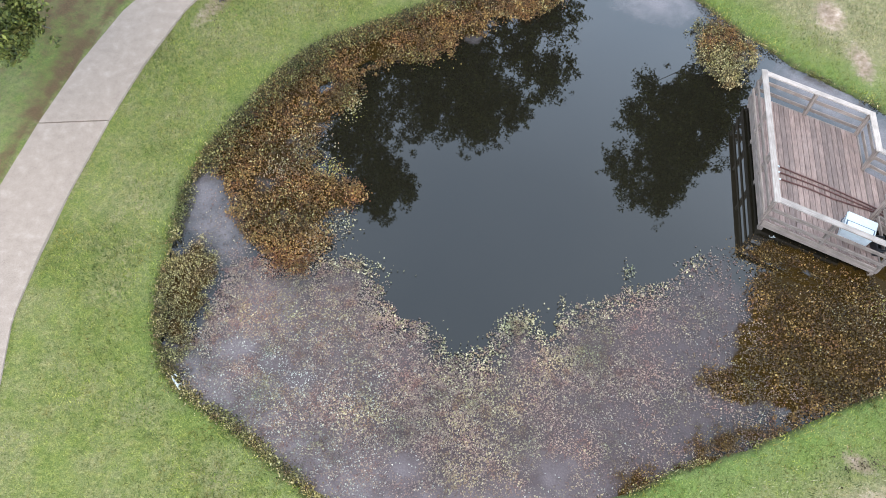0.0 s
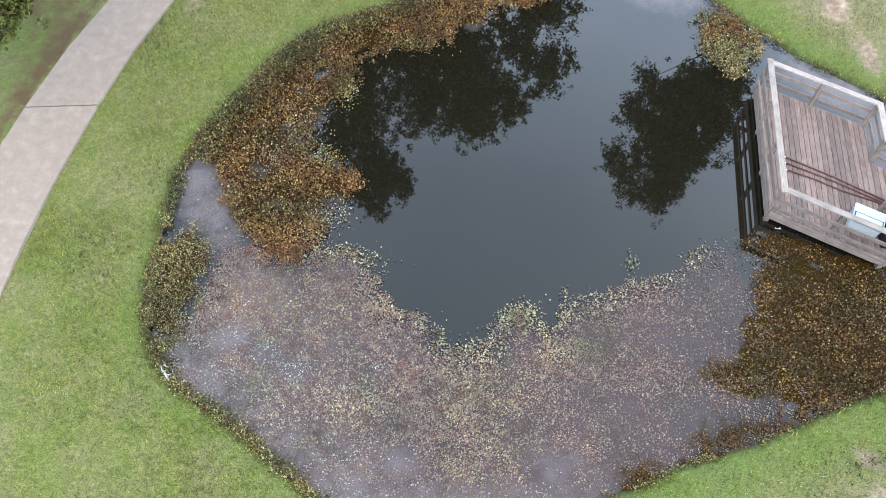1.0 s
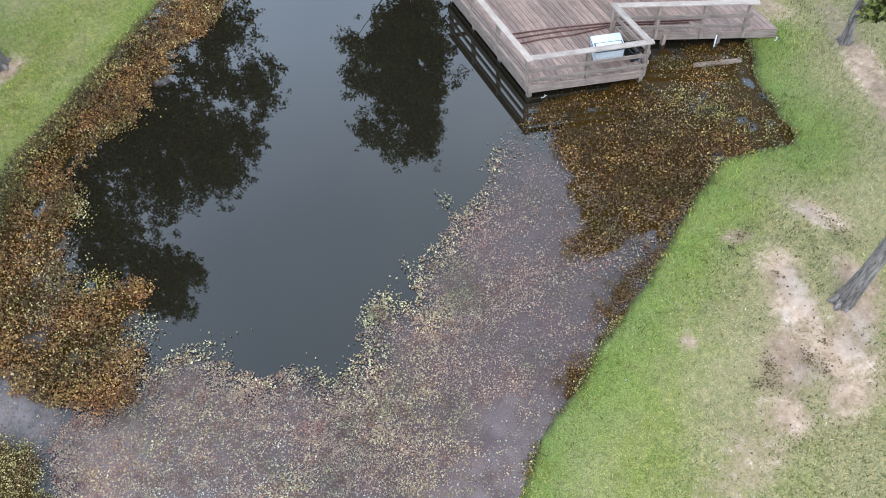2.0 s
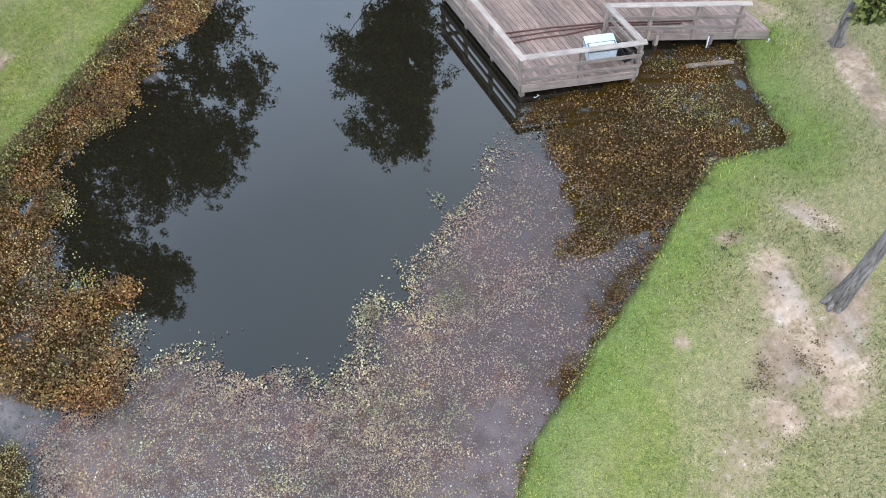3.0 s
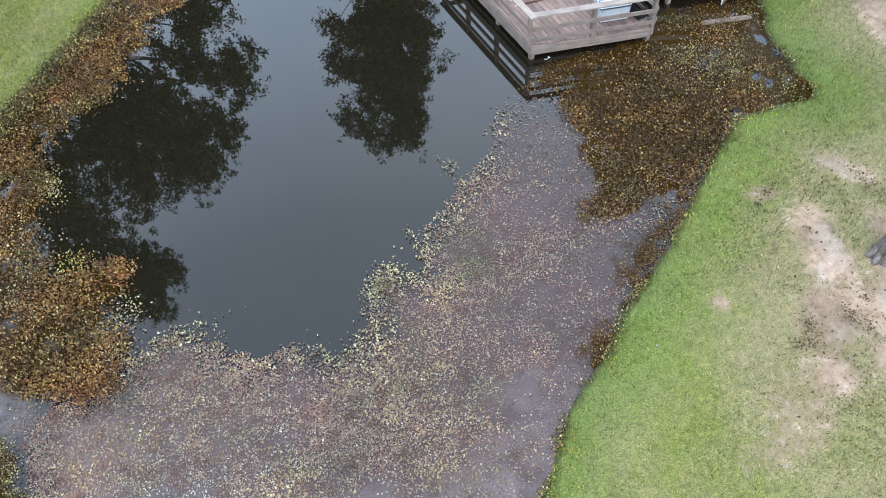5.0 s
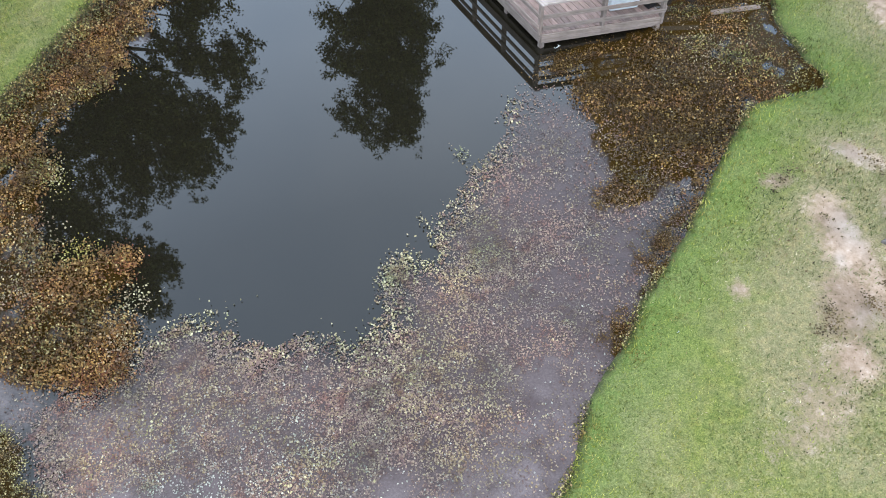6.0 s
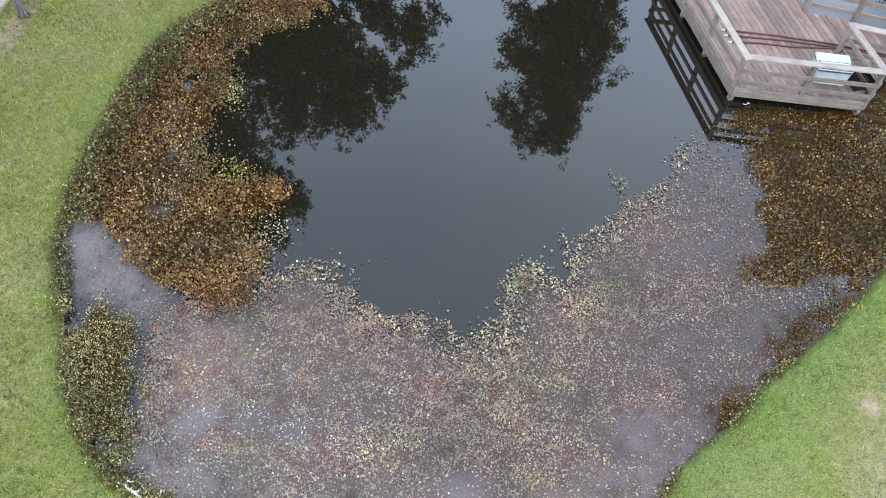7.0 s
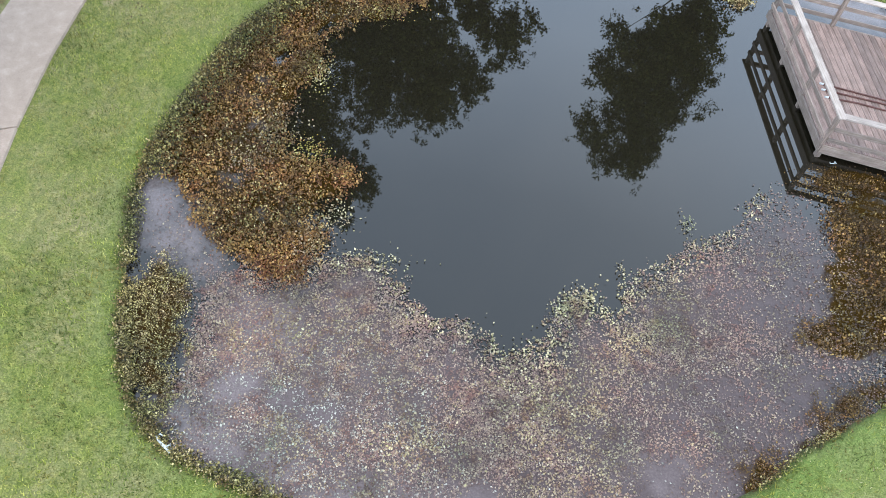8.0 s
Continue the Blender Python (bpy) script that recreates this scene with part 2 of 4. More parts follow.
RED_LEAF = leaf_material("rust_red_leaf", (0.0, (0.06, 0.018, 0.008)), (0.6, (0.18, 0.065, 0.026)), (1.0, (0.4, 0.22, 0.1)))
OLIVE_LEAF = leaf_material("olive_weed_leaf", (0.0, (0.018, 0.018, 0.006)), (0.45, (0.068, 0.064, 0.016)), (0.78, (0.18, 0.162, 0.042)), (1.0, (0.36, 0.32, 0.14)))
WHITE_PLASTIC = plain_material("white_plastic", (0.56, 0.6, 0.61), 0.4, 0.12)


# ---------------------------------------------------------------- geometry helpers
def part(name, bm, mat, parent=None, label=""):
    me = bpy.data.meshes.new(name)
    bm.to_mesh(me)
    bm.free()
    me.materials.append(mat)
    ob = new(name, me)
    ob.parent = parent
    if label:
        tagged(ob, label)
    return ob


def empty(name, at, label, category, group=""):
    ob = new(name)
    ob.location = at
    bpy.context.view_layer.update()
    return tagged(ob, label, category, group)


def raw(name, verts, faces, mat, smooth=False):
    me = bpy.data.meshes.new(name)
    me.from_pydata(verts, [], faces)
    me.materials.append(mat)
    if smooth:
        me.polygons.foreach_set("use_smooth", [True] * len(me.polygons))
    return new(name, me)


def mass(name, verts, faces, mat, parent=None):
    """One mesh of many small faces of one kind, from arrays."""
    verts, faces = np.asarray(verts, np.float32), np.asarray(faces, np.int32)
    me = bpy.data.meshes.new(name)
    me.vertices.add(len(verts))
    me.vertices.foreach_set("co", verts.ravel())
    me.loops.add(faces.size)
    me.loops.foreach_set("vertex_index", faces.ravel())
    me.polygons.add(len(faces))
    me.polygons.foreach_set("loop_start", np.arange(len(faces), dtype=np.int32) * faces.shape[1])
    me.update(calc_edges=True)
    me.materials.append(mat)
    ob = new(name, me)
    ob.parent = parent
    return ob


def beam(name, p, q, wide, high, mat, parent, label="", bevel=0.006):
    """A squared timber as an object of its own, whose length lies along its y."""
    p, q = Vector(p), Vector(q)
    along = (q - p).normalized()
    side = along.cross(Vector((0, 0, 1)))
    side = side.normalized() if side.length > 1e-4 else Vector((1, 0, 0))
    bm = bmesh.new()
    half = along * (q - p).length / 2
    made = bmesh.ops.create_cube(bm, size=1.0, matrix=Matrix.Diagonal((wide, 2 * half.length, high, 1)))
    bmesh.ops.bevel(bm, geom=list({e for v in made["verts"] for e in v.link_edges}), offset=bevel, segments=1, affect="EDGES")
    ob = part(name, bm, mat, parent, label)
    m = Matrix((side, along, side.cross(along))).transposed().to_4x4()
    m.translation = (p + q) / 2
    ob.matrix_basis = m
    return ob


def tube_mesh(bm, points, radii, sides=8):
    rings = []
    for k, p in enumerate(points):
        p = Vector(p)
        d = (Vector(points[min(k + 1, len(points) - 1)]) - Vector(points[max(k - 1, 0)])).normalized()
        a = d.orthogonal().normalized()
        b = d.cross(a)
        rings.append([bm.verts.new(p + radii[k] * (math.cos(t) * a + math.sin(t) * b)) for t in (2 * math.pi * j / sides for j in range(sides))])
    for r, s in zip(rings, rings[1:]):
        for j in range(sides):
            bm.faces.new((r[j], r[(j + 1) % sides], s[(j + 1) % sides], s[j])).smooth = True
    bm.faces.new(rings[0][::-1])
    bm.faces.new(rings[-1])


def loop_curve(control, per=8):
    """A closed smooth line through the control points."""
    c = np.array(control, float)
    a, b, d, e = np.roll(c, 1, 0), c, np.roll(c, -1, 0), np.roll(c, -2, 0)
    out = []
    for t in np.arange(per) / per:
        out.append(0.5 * (2 * b + (d - a) * t + (2 * a - 5 * b + 4 * d - e) * t**2 + (3 * b - a - 3 * d + e) * t**3))
    return np.stack(out, 1).reshape(-1, 2)


def signed(points, poly):
    """Distance of each point from the closed line, negative inside."""
    pts = np.asarray(points, float)
    best, inside = np.full(len(pts), 1e9), np.zeros(len(pts), bool)
    for p, q in zip(poly, np.roll(poly, -1, 0)):
        d = q - p
        t = np.clip(((pts - p) @ d) / max(d @ d, 1e-9), 0, 1)
        best = np.minimum(best, np.hypot(*(pts - p - t[:, None] * d).T))
        if p[1] != q[1]:
            inside ^= ((p[1] > pts[:, 1]) != (q[1] > pts[:, 1])) & (pts[:, 0] < d[0] * (pts[:, 1] - p[1]) / d[1] + p[0])
    return np.where(inside, -best, best)


def lattice(q):
    """A fixed random value from -1 to 1 for each whole-numbered place."""
    h = (q[..., 0] * 374761393 + q[..., 1] * 668265263 + q[..., 2] * 2147483647) & 0xFFFFFFFF
    h = ((h ^ (h >> 13)) * 1274126177) & 0xFFFFFFFF
    return ((h ^ (h >> 16)) & 0xFFFF) / 32767.5 - 1


def smooth_noise(points):
    """Smooth noise, about -0.7 to 0.7, at rows of x, y, z."""
    p = np.asarray(points, float)
    c = np.floor(p).astype(np.int64)
    f = p - c
    f = f * f * (3 - 2 * f)
    out = np.zeros(len(p))
    for k in range(8):
        o = np.array([k & 1, k >> 1 & 1, k >> 2])
        out += lattice(c + o) * np.where(o, f, 1 - f).prod(1)
    return out


def wobble(points, scale, seed=0.0):
    p = np.asarray(points, float) * scale * 1.3
    return 0.75 * smooth_noise(np.c_[p[:, 0] + seed, p[:, 1] - seed, np.full(len(p), seed + 0.5)])


# ---------------------------------------------------------------- plan
def ragged(points, scale, seed=0.0):
    """Rough noise of four octaves, about -1 to 1."""
    return sum(wobble(points, scale * 2.1 ** k, seed + 3.7 * k) * 0.7 ** k for k in range(4))


POND = loop_curve([(-1.58, 14.54), (-3.35, 13.1), (-4.6, 12.15), (-5.42, 11.15), (-6.2, 9.5), (-6.85, 7.6), (-6.9, 5.7), (-6.75, 3.95), (-6.45, 2.97), (-5.8, 1.96), (-4.47, 1.26), (-3.21, 0.45), (-1.85, -0.31), (-0.20, -0.85), (1.12, -0.44), (2.18, 0.36), (3.33, 0.91), (4.43, 1.55), (5.33, 1.90), (7.02, 2.83), (8.45, 3.61), (9.29, 3.89), (10.18, 3.70), (10.82, 3.50), (11.07, 4.10), (11.26, 4.89), (11.56, 5.69), (12.06, 6.49), (12.27, 8.19), (11.70, 10.40), (10.64, 11.93), (9.45, 12.75), (8.45, 13.30), (7.50, 14.00), (6.76, 14.60), (5.92, 15.39), (4.94, 16.58), (3.09, 17.35), (0.93, 16.53)])
BROWN_LEFT = loop_curve([(2.71, 16.54), (1.73, 15.23), (0.88, 14.13), (-0.28, 13.44), (-1.65, 12.13), (-2.50, 11.68), (-3.32, 11.11), (-3.62, 10.12), (-4.02, 9.31), (-4.17, 8.01), (-2.92, 7.60), (-2.97, 6.89), (-3.42, 6.39), (-3.53, 5.68), (-3.9, 4.88), (-4.45, 4.75), (-5.15, 5.3), (-5.75, 6.2), (-6.25, 6.95), (-6.9, 7.71), (-6.45, 9.72), (-5.44, 11.72), (-3.34, 13.61), (-0.87, 15.13), (0.93, 16.93), (2.30, 17.54)], 4)
BROWN_RIGHT = loop_curve([(6.45, 6.85), (7.55, 6.91), (8.24, 6.80), (9.02, 6.55), (9.64, 5.95), (9.79, 5.40), (10.48, 5.20), (10.28, 4.60), (9.83, 4.22), (9.09, 3.81), (8.41, 3.46), (7.32, 2.9), (6.8, 2.8), (6.4, 2.98), (5.95, 3.1), (5.35, 3.2), (5.0, 3.5), (5.25, 4.1), (5.75, 4.9), (6.1, 5.6), (6.25, 6.25)], 4)
SHALLOWS = loop_curve([(9.71, 7.25), (10.78, 6.99), (12.06, 6.49), (11.86, 5.69), (11.36, 4.89), (11.07, 3.60), (10.18, 3.65), (9.19, 3.71), (9.39, 4.40), (9.59, 5.10), (9.30, 6.00), (9.60, 6.70)], 4)
BROWN_FAR = loop_curve([(5.48, 14.58), (6.21, 15.29), (7.10, 14.30), (6.77, 12.95), (6.29, 12.16), (5.74, 12.70), (5.45, 13.48)], 4)
OLIVE_LEFT = loop_curve([(-6.45, 5.5), (-5.9, 5.15), (-5.65, 4.5), (-5.7, 3.88), (-5.85, 3.17), (-5.95, 2.5), (-6.7, 3.3), (-7.0, 4.69)], 4)
OLIVE_RIGHT = loop_curve([(6.85, 2.85), (6.25, 2.78), (5.62, 2.72), (4.95, 2.46), (4.65, 2.15), (4.72, 1.72), (5.63, 2.0), (6.72, 2.59)], 4)
OLIVE_NEAR = loop_curve([(3.8, 1.38), (3.5, 1.5), (3.2, 1.28), (3.1, 0.98), (3.3, 0.85), (3.78, 1.1)], 4)
FILM = loop_curve([(-6.95, 7.72), (-6.4, 7.3), (-6.0, 6.5), (-5.45, 5.55), (-4.9, 4.95), (-4.0, 4.6), (-3.65, 3.67), (-4.51, 2.67), (-5.18, 1.97), (-5.70, 2.07), (-5.32, 3.27), (-5.16, 4.89), (-5.76, 5.39), (-6.76, 6.10)], 4)
MAT = loop_curve([(-3.84, 5.08), (-2.98, 5.58), (-2.42, 5.27), (-1.86, 4.56), (-1.51, 4.16), (-1.00, 4.25), (-0.59, 3.80), (-0.28, 3.44), (0.33, 3.59), (0.49, 4.09), (1.06, 4.58), (1.57, 4.28), (1.78, 4.23), (2.09, 4.73), (2.70, 5.17), (3.39, 5.52), (4.19, 5.77), (4.68, 6.42), (5.67, 6.91), (6.56, 6.21), (6.64, 4.52), (7.42, 3.22), (4.03, 0.66), (1.22, -1.14), (-1.86, -0.96), (-5.64, 1.26), (-5.74, 3.27), (-5.46, 4.89), (-4.84, 5.49)], 4)

# ---------------------------------------------------------------- ground and water
def axis(lo, hi, step, far):
    inner = np.arange(lo, hi + step / 2, step)
    grow = np.cumsum(step * 1.35 ** np.arange(1, 26))
    grow = grow[grow < far]
    return np.r_[lo - grow[::-1], inner, hi + grow]


def ellipse(pts, x, y, a, b, turn=0.0):
    c, s = math.cos(radians(turn)), math.sin(radians(turn))
    d = pts - (x, y)
    return np.clip(1.35 - np.hypot((d[:, 0] * c + d[:, 1] * s) / a, (d[:, 1] * c - d[:, 0] * s) / b), 0, 1)


BARE = ((9.75, 1.65, 0.33, 0.85, 25), (8.05, 2.1, 0.42, 0.25, -20), (8.2, 1.05, 0.5, 0.75, -25), (7.9, 0.3, 0.6, 0.7, 0), (7.0, -0.55, 0.95, 0.7, 40), (7.95, -0.9, 0.8, 0.75, 0), (7.5, -1.6, 0.7, 0.45, 10), (6.3, -1.3, 0.5, 0.45, 0), (8.75, -0.4, 0.6, 0.6, 0), (9.3, 0.1, 0.4, 0.7, 0), (5.73, 0.68, 0.24, 0.27, 0), (13.55, 4.19, 0.5, 2.6, -20), (12.96, 8.19, 0.5, 2.0, 15), (9.40, 15.60, 0.5, 0.8, 10), (10.10, 13.70, 0.4, 0.9, 10), (-4.32, 15.17, 0.9, 0.4, 35))
PALE_SAND = ((7.6, 0.13, 0.2, 0.14, 20), (8.14, -0.93, 0.22, 0.3, 0), (8.64, -0.75, 0.14, 0.5, -15), (8.2, 0.5, 0.3, 0.5, -20), (7.1, -0.9, 0.3, 0.2, 0), (9.6, 1.75, 0.2, 0.5, 25))
HOLES = ((10.28, 4.60, 0.12, 0.09, 20), (11.2, 5.45, 0.09, 0.2, 0), (11.22, 4.84, 0.08, 0.13, 0), (-4.35, 10.6, 0.16, 0.42, -42), (-3.5, 11.55, 0.1, 0.35, -45), (-5.3, 11.15, 0.2, 0.14, 40), (6.63, 3.03, 0.2, 0.1, 30), (5.78, 2.29, 0.1, 0.16, 30))
PINK_SPOTS = ((-4.9, 9.75, 0.3, 0.6, -25), (-4.85, 8.7, 0.3, 0.45, 0), (-5.3, 7.2, 0.35, 0.3, 0), (-4.65, 6.5, 0.3, 0.3, 0), (-0.8, 13.1, 0.25, 0.35, -40))
PATH_IN = [(-7.5, 16.0), (-7.95, 14.2), (-8.62, 12.5), (-9.07, 10.4), (-9.32, 8.4), (-9.48, 6.2), (-9.53, 4.35), (-9.48, 2.85), (-9.1, 1.2), (-8.4, -1.5)]
PATH_WIDE = 1.62


def path_x(y):
    p = np.array(PATH_IN)[::-1]
    return np.interp(y, p[:, 1], p[:, 0])


def rise(pts, d):
    """Height of the lawn at a distance d from the water's edge."""
    return np.where(d < 0, np.maximum(-0.7, d * 0.9), 0.10 * (1 - np.exp(-np.maximum(d, 0) / 0.12)) + 0.16 * (1 - np.exp(-np.maximum(d, 0) / 2.5)))


def build_ground():
    xs, ys = axis(-14, 17, 0.2, 500), axis(-5, 20, 0.2, 500)
    gx, gy = np.meshgrid(xs, ys)
    pts = np.c_[gx.ravel(), gy.ravel()]
    near = (np.abs(pts[:, 0] - 2) < 20) & (np.abs(pts[:, 1] - 8) < 18)
    d = np.full(len(pts), 30.0)
    d[near] = signed(pts[near], POND)
    d[near] += 0.12 * wobble(pts[near], 1.6) + 0.05 * wobble(pts[near], 5.0, 3.0)
    z = rise(pts, d)
    z[near] += np.where(d[near] > 0.5, 0.03 * wobble(pts[near], 0.5, 7.0), 0)
    nx = len(xs)
    idx = np.arange(len(pts)).reshape(len(ys), nx)
    faces = np.stack([idx[:-1, :-1], idx[:-1, 1:], idx[1:, 1:], idx[1:, :-1]], -1).reshape(-1, 4)
    ob = raw("ground", np.c_[pts, z].tolist(), faces.tolist(), LAWN, True)
    bare = np.zeros(len(pts))
    for e in BARE:
        bare = np.maximum(bare, 0.86 * ellipse(pts, *e))
    bare = np.maximum(bare, 0.55 * ellipse(pts, 5.0, -1.7, 1.4, 0.7, 20))
    bare[near] = np.clip(bare[near] + (bare[near] > 0.02) * 0.24 * ragged(pts[near], 0.9, 2.0), 0, 1)
    px = path_x(pts[:, 1])
    side = np.where(pts[:, 0] > px, pts[:, 0] - px, px - PATH_WIDE - pts[:, 0])
    worn = np.clip(1 - np.abs(side) / 0.35, 0, 1) * 0.35
    worn = np.maximum(worn, 0.7 * ellipse(pts, -7.9, 12.9, 0.35, 1.3, -20))
    left = np.clip((px - PATH_WIDE + 0.1 - pts[:, 0]) / 0.12, 0, 1)
    strip = np.clip(1 - np.abs(px - PATH_WIDE - 0.25 - pts[:, 0]) / 0.45, 0, 1)
    mulch = left * np.clip(np.maximum(0.75 * strip, 0.52 + 0.75 * wobble(pts, 0.45, 4.0)), 0, 1) * (pts[:, 0] > -40)
    lush = np.clip(1 - d / 1.6, 0, 1) * (pts[:, 0] > 0) + np.clip(1 - d / 0.8, 0, 1) * (pts[:, 0] <= 0) * 0.6
    lush = np.maximum(lush, 0.3 * left)
    mud = np.clip(1 - d / 0.14, 0, 1)
    pale = np.maximum.reduce([ellipse(pts, *e) for e in PALE_SAND])
    pale[near] *= np.clip(0.8 + 0.9 * ragged(pts[near], 1.6, 9.0), 0, 1.2)
    for name, v in (("bare", np.maximum(bare, worn)), ("pale", pale), ("mulch", mulch), ("lush", lush), ("mud", mud), ("dry", np.clip((pts[:, 0] - 4) / 3, 0, 1) * np.clip((d - 0.7) / 1.5, 0, 1))):
        a = ob.data.attributes.new(name, "FLOAT", "POINT")
        a.data.foreach_set("value", v.astype(np.float32))
    return tagged(ob, "mown green lawn with bare sandy patches round a pond", "ground", kind="structure")


def build_water():
    xs, ys = np.arange(-7.6, 13.2, 0.08), np.arange(-2, 19, 0.08)
    gx, gy = np.meshgrid(xs, ys)
    pts = np.c_[gx.ravel(), gy.ravel()]
    r1, r2 = ragged(pts, 1.1, 11.0), ragged(pts, 1.7, 5.0)
    soft = lambda poly, edge, shift=0.22: np.clip(0.5 - (signed(pts, poly) + shift + 0.34 * r1) / edge, 0, 1)  # noqa: E731
    weed = np.clip(-(signed(pts, MAT) + 0.3 * r1) / 0.9, 0, 1)
    bank = -signed(pts, POND)
    film_and_glare = soft(FILM, 1.0, -0.15) * np.clip(0.95 + 0.5 * r2, 0, 1)
    # near bank: scum with pale sky glare painted into it
    near_side = np.clip(1.3 - bank / 1.9, 0, 1) * np.clip((3.2 - pts[:, 1]) / 0.8, 0, 1) * np.clip((4.0 - pts[:, 0]) / 1.5, 0, 1) * np.clip(0.8 + 0.6 * r2, 0, 1)
    film_and_glare = np.maximum(film_and_glare, near_side) * np.clip(1.0 - 0.2 * pts[:, 0], 0.2, 1)
    film_and_glare = np.maximum(film_and_glare, 0.5 * weed * np.clip((0.8 - pts[:, 0]) / 4, 0, 1))
    weed *= np.clip(1.1 - 0.09 * pts[:, 0], 0.55, 1)
    for e in ((6.5, 3.5, 0.6, 0.5, -30), (-2.7, 11.9, 0.25, 0.3, 0)):
        film_and_glare = np.maximum(film_and_glare, np.clip(ellipse(pts, *e) - 0.35 + 0.5 * r2, 0, 0.4) * (ellipse(pts, *e) > 0))
    # the last three ellipses paint the pale sky reflection behind the deck
    for e in ((4.3, 15.9, 1.6, 1.3, 0), (8.9, 12.4, 1.7, 0.8, -35), (10.4, 10.8, 1.5, 1.0, -60), (9.9, 9.6, 0.9, 0.8, 0)):
        film_and_glare = np.maximum(film_and_glare, np.clip(ellipse(pts, *e) - 0.05 + 0.2 * r2, 0, 0.9) * (ellipse(pts, *e) > 0))
    brown = np.maximum.reduce([soft(BROWN_LEFT, 0.5) * np.clip(0.95 + 0.45 * r2, 0, 1)] + [soft(p, 0.5) for p in (BROWN_RIGHT, BROWN_FAR, OLIVE_LEFT, OLIVE_RIGHT, OLIVE_NEAR)])
    # murky weed water, its brown also standing in for dark reflections by the ramp
    brown = np.maximum(brown, soft(SHALLOWS, 0.5, -0.15) * np.clip(0.85 + 0.8 * r2, 0, 1))
    brown = np.maximum(brown, np.clip(1 - bank / 0.3, 0, 1) * (pts[:, 0] > 3.2) * (pts[:, 0] < 9) * (pts[:, 1] < 4) * np.clip(0.3 + 1.2 * r2, 0, 1))
    # dark reflection along the deck front, painted into the brown
    shade = loop_curve([(6.3, 6.95), (6.9, 7.35), (7.6, 7.3), (8.3, 7.0), (9.2, 6.8), (9.7, 7.4), (10.4, 6.9), (10.4, 6.0), (9.6, 5.7), (8.8, 6.3)], 4)
    brown = np.maximum(brown, soft(shade, 0.4, 0.0))
    for e in PINK_SPOTS:
        spot = np.clip(1.3 * ellipse(pts, *e) + 0.6 * r2, 0, 1) * (ellipse(pts, *e) > 0)
        film_and_glare = np.maximum(film_and_glare, 0.5 * spot)
        brown *= 1 - 0.4 * spot
    for e in HOLES:
        brown *= 1 - np.clip(1.6 * ellipse(pts, *e) - 0.3 + 0.9 * r2, 0, 1) * (ellipse(pts, *e) > 0)
    nx = len(xs)
    idx = np.arange(len(pts)).reshape(len(ys), nx)
    faces = np.stack([idx[:-1, :-1], idx[:-1, 1:], idx[1:, 1:], idx[1:, :-1]], -1).reshape(-1, 4)
    keep = signed(pts[faces].mean(1), POND) < 0.35
    ob = raw("water", np.c_[pts, 0 * pts[:, 0]].tolist(), faces[keep].tolist(), WATER, True)
    for name, v in (("weed", weed), ("brown", brown), ("film_and_glare", film_and_glare)):
        a = ob.data.attributes.new(name, "FLOAT", "POINT")
        a.data.foreach_set("value", v.astype(np.float32))
    return tagged(ob, "still dark pond water reflecting trees and grey sky", "water", kind="structure")


build_ground()
build_water()


def build_path():
    path = tagged(new("pavement"), "pale concrete footpath curving past the lawn", "path", kind="structure")
    ys = np.arange(-1.5, 16.01, 0.35)
    cuts = [-1.5, 1.0, 8.35, 15.0, 16.0]
    for a, b in zip(cuts, cuts[1:]):
        rows = np.r_[a + 0.02, ys[(ys > a + 0.05) & (ys < b - 0.05)], b - 0.02]
        bm = bmesh.new()
        rings = []
        for y in rows:
            x = float(path_x(y))
            rings.append([bm.verts.new((x - o, y - (0.36 * o / PATH_WIDE), z)) for o, z in ((0, 0.18), (0.01, 0.275), (PATH_WIDE - 0.01, 0.275), (PATH_WIDE, 0.18))])
        for r, s in zip(rings, rings[1:]):
            for j in range(3):
                bm.faces.new((r[j], s[j], s[j + 1], r[j + 1]))
        bm.faces.new(rings[0])
        bm.faces.new(rings[-1][::-1])
        bmesh.ops.recalc_face_normals(bm, faces=bm.faces)
        part("slab", bm, CONCRETE, path)


build_path()

# ---------------------------------------------------------------- deck
A, U, V = Vector((6.6, 7.77, 0)), Vector((2.58, -0.99, 0)), Vector((0.13, 4.05, 0))
RUN = Vector((0.862, -0.507, 0))
FLOOR, CAP = 0.39, 1.20


def on_deck(s, t, z):
    p = A + s * U + t * V
    return Vector((p.x, p.y, z))


C0, F0 = on_deck(1, 0.355, 0), on_deck(1, 0.715, 0)
RAMP = 3.95


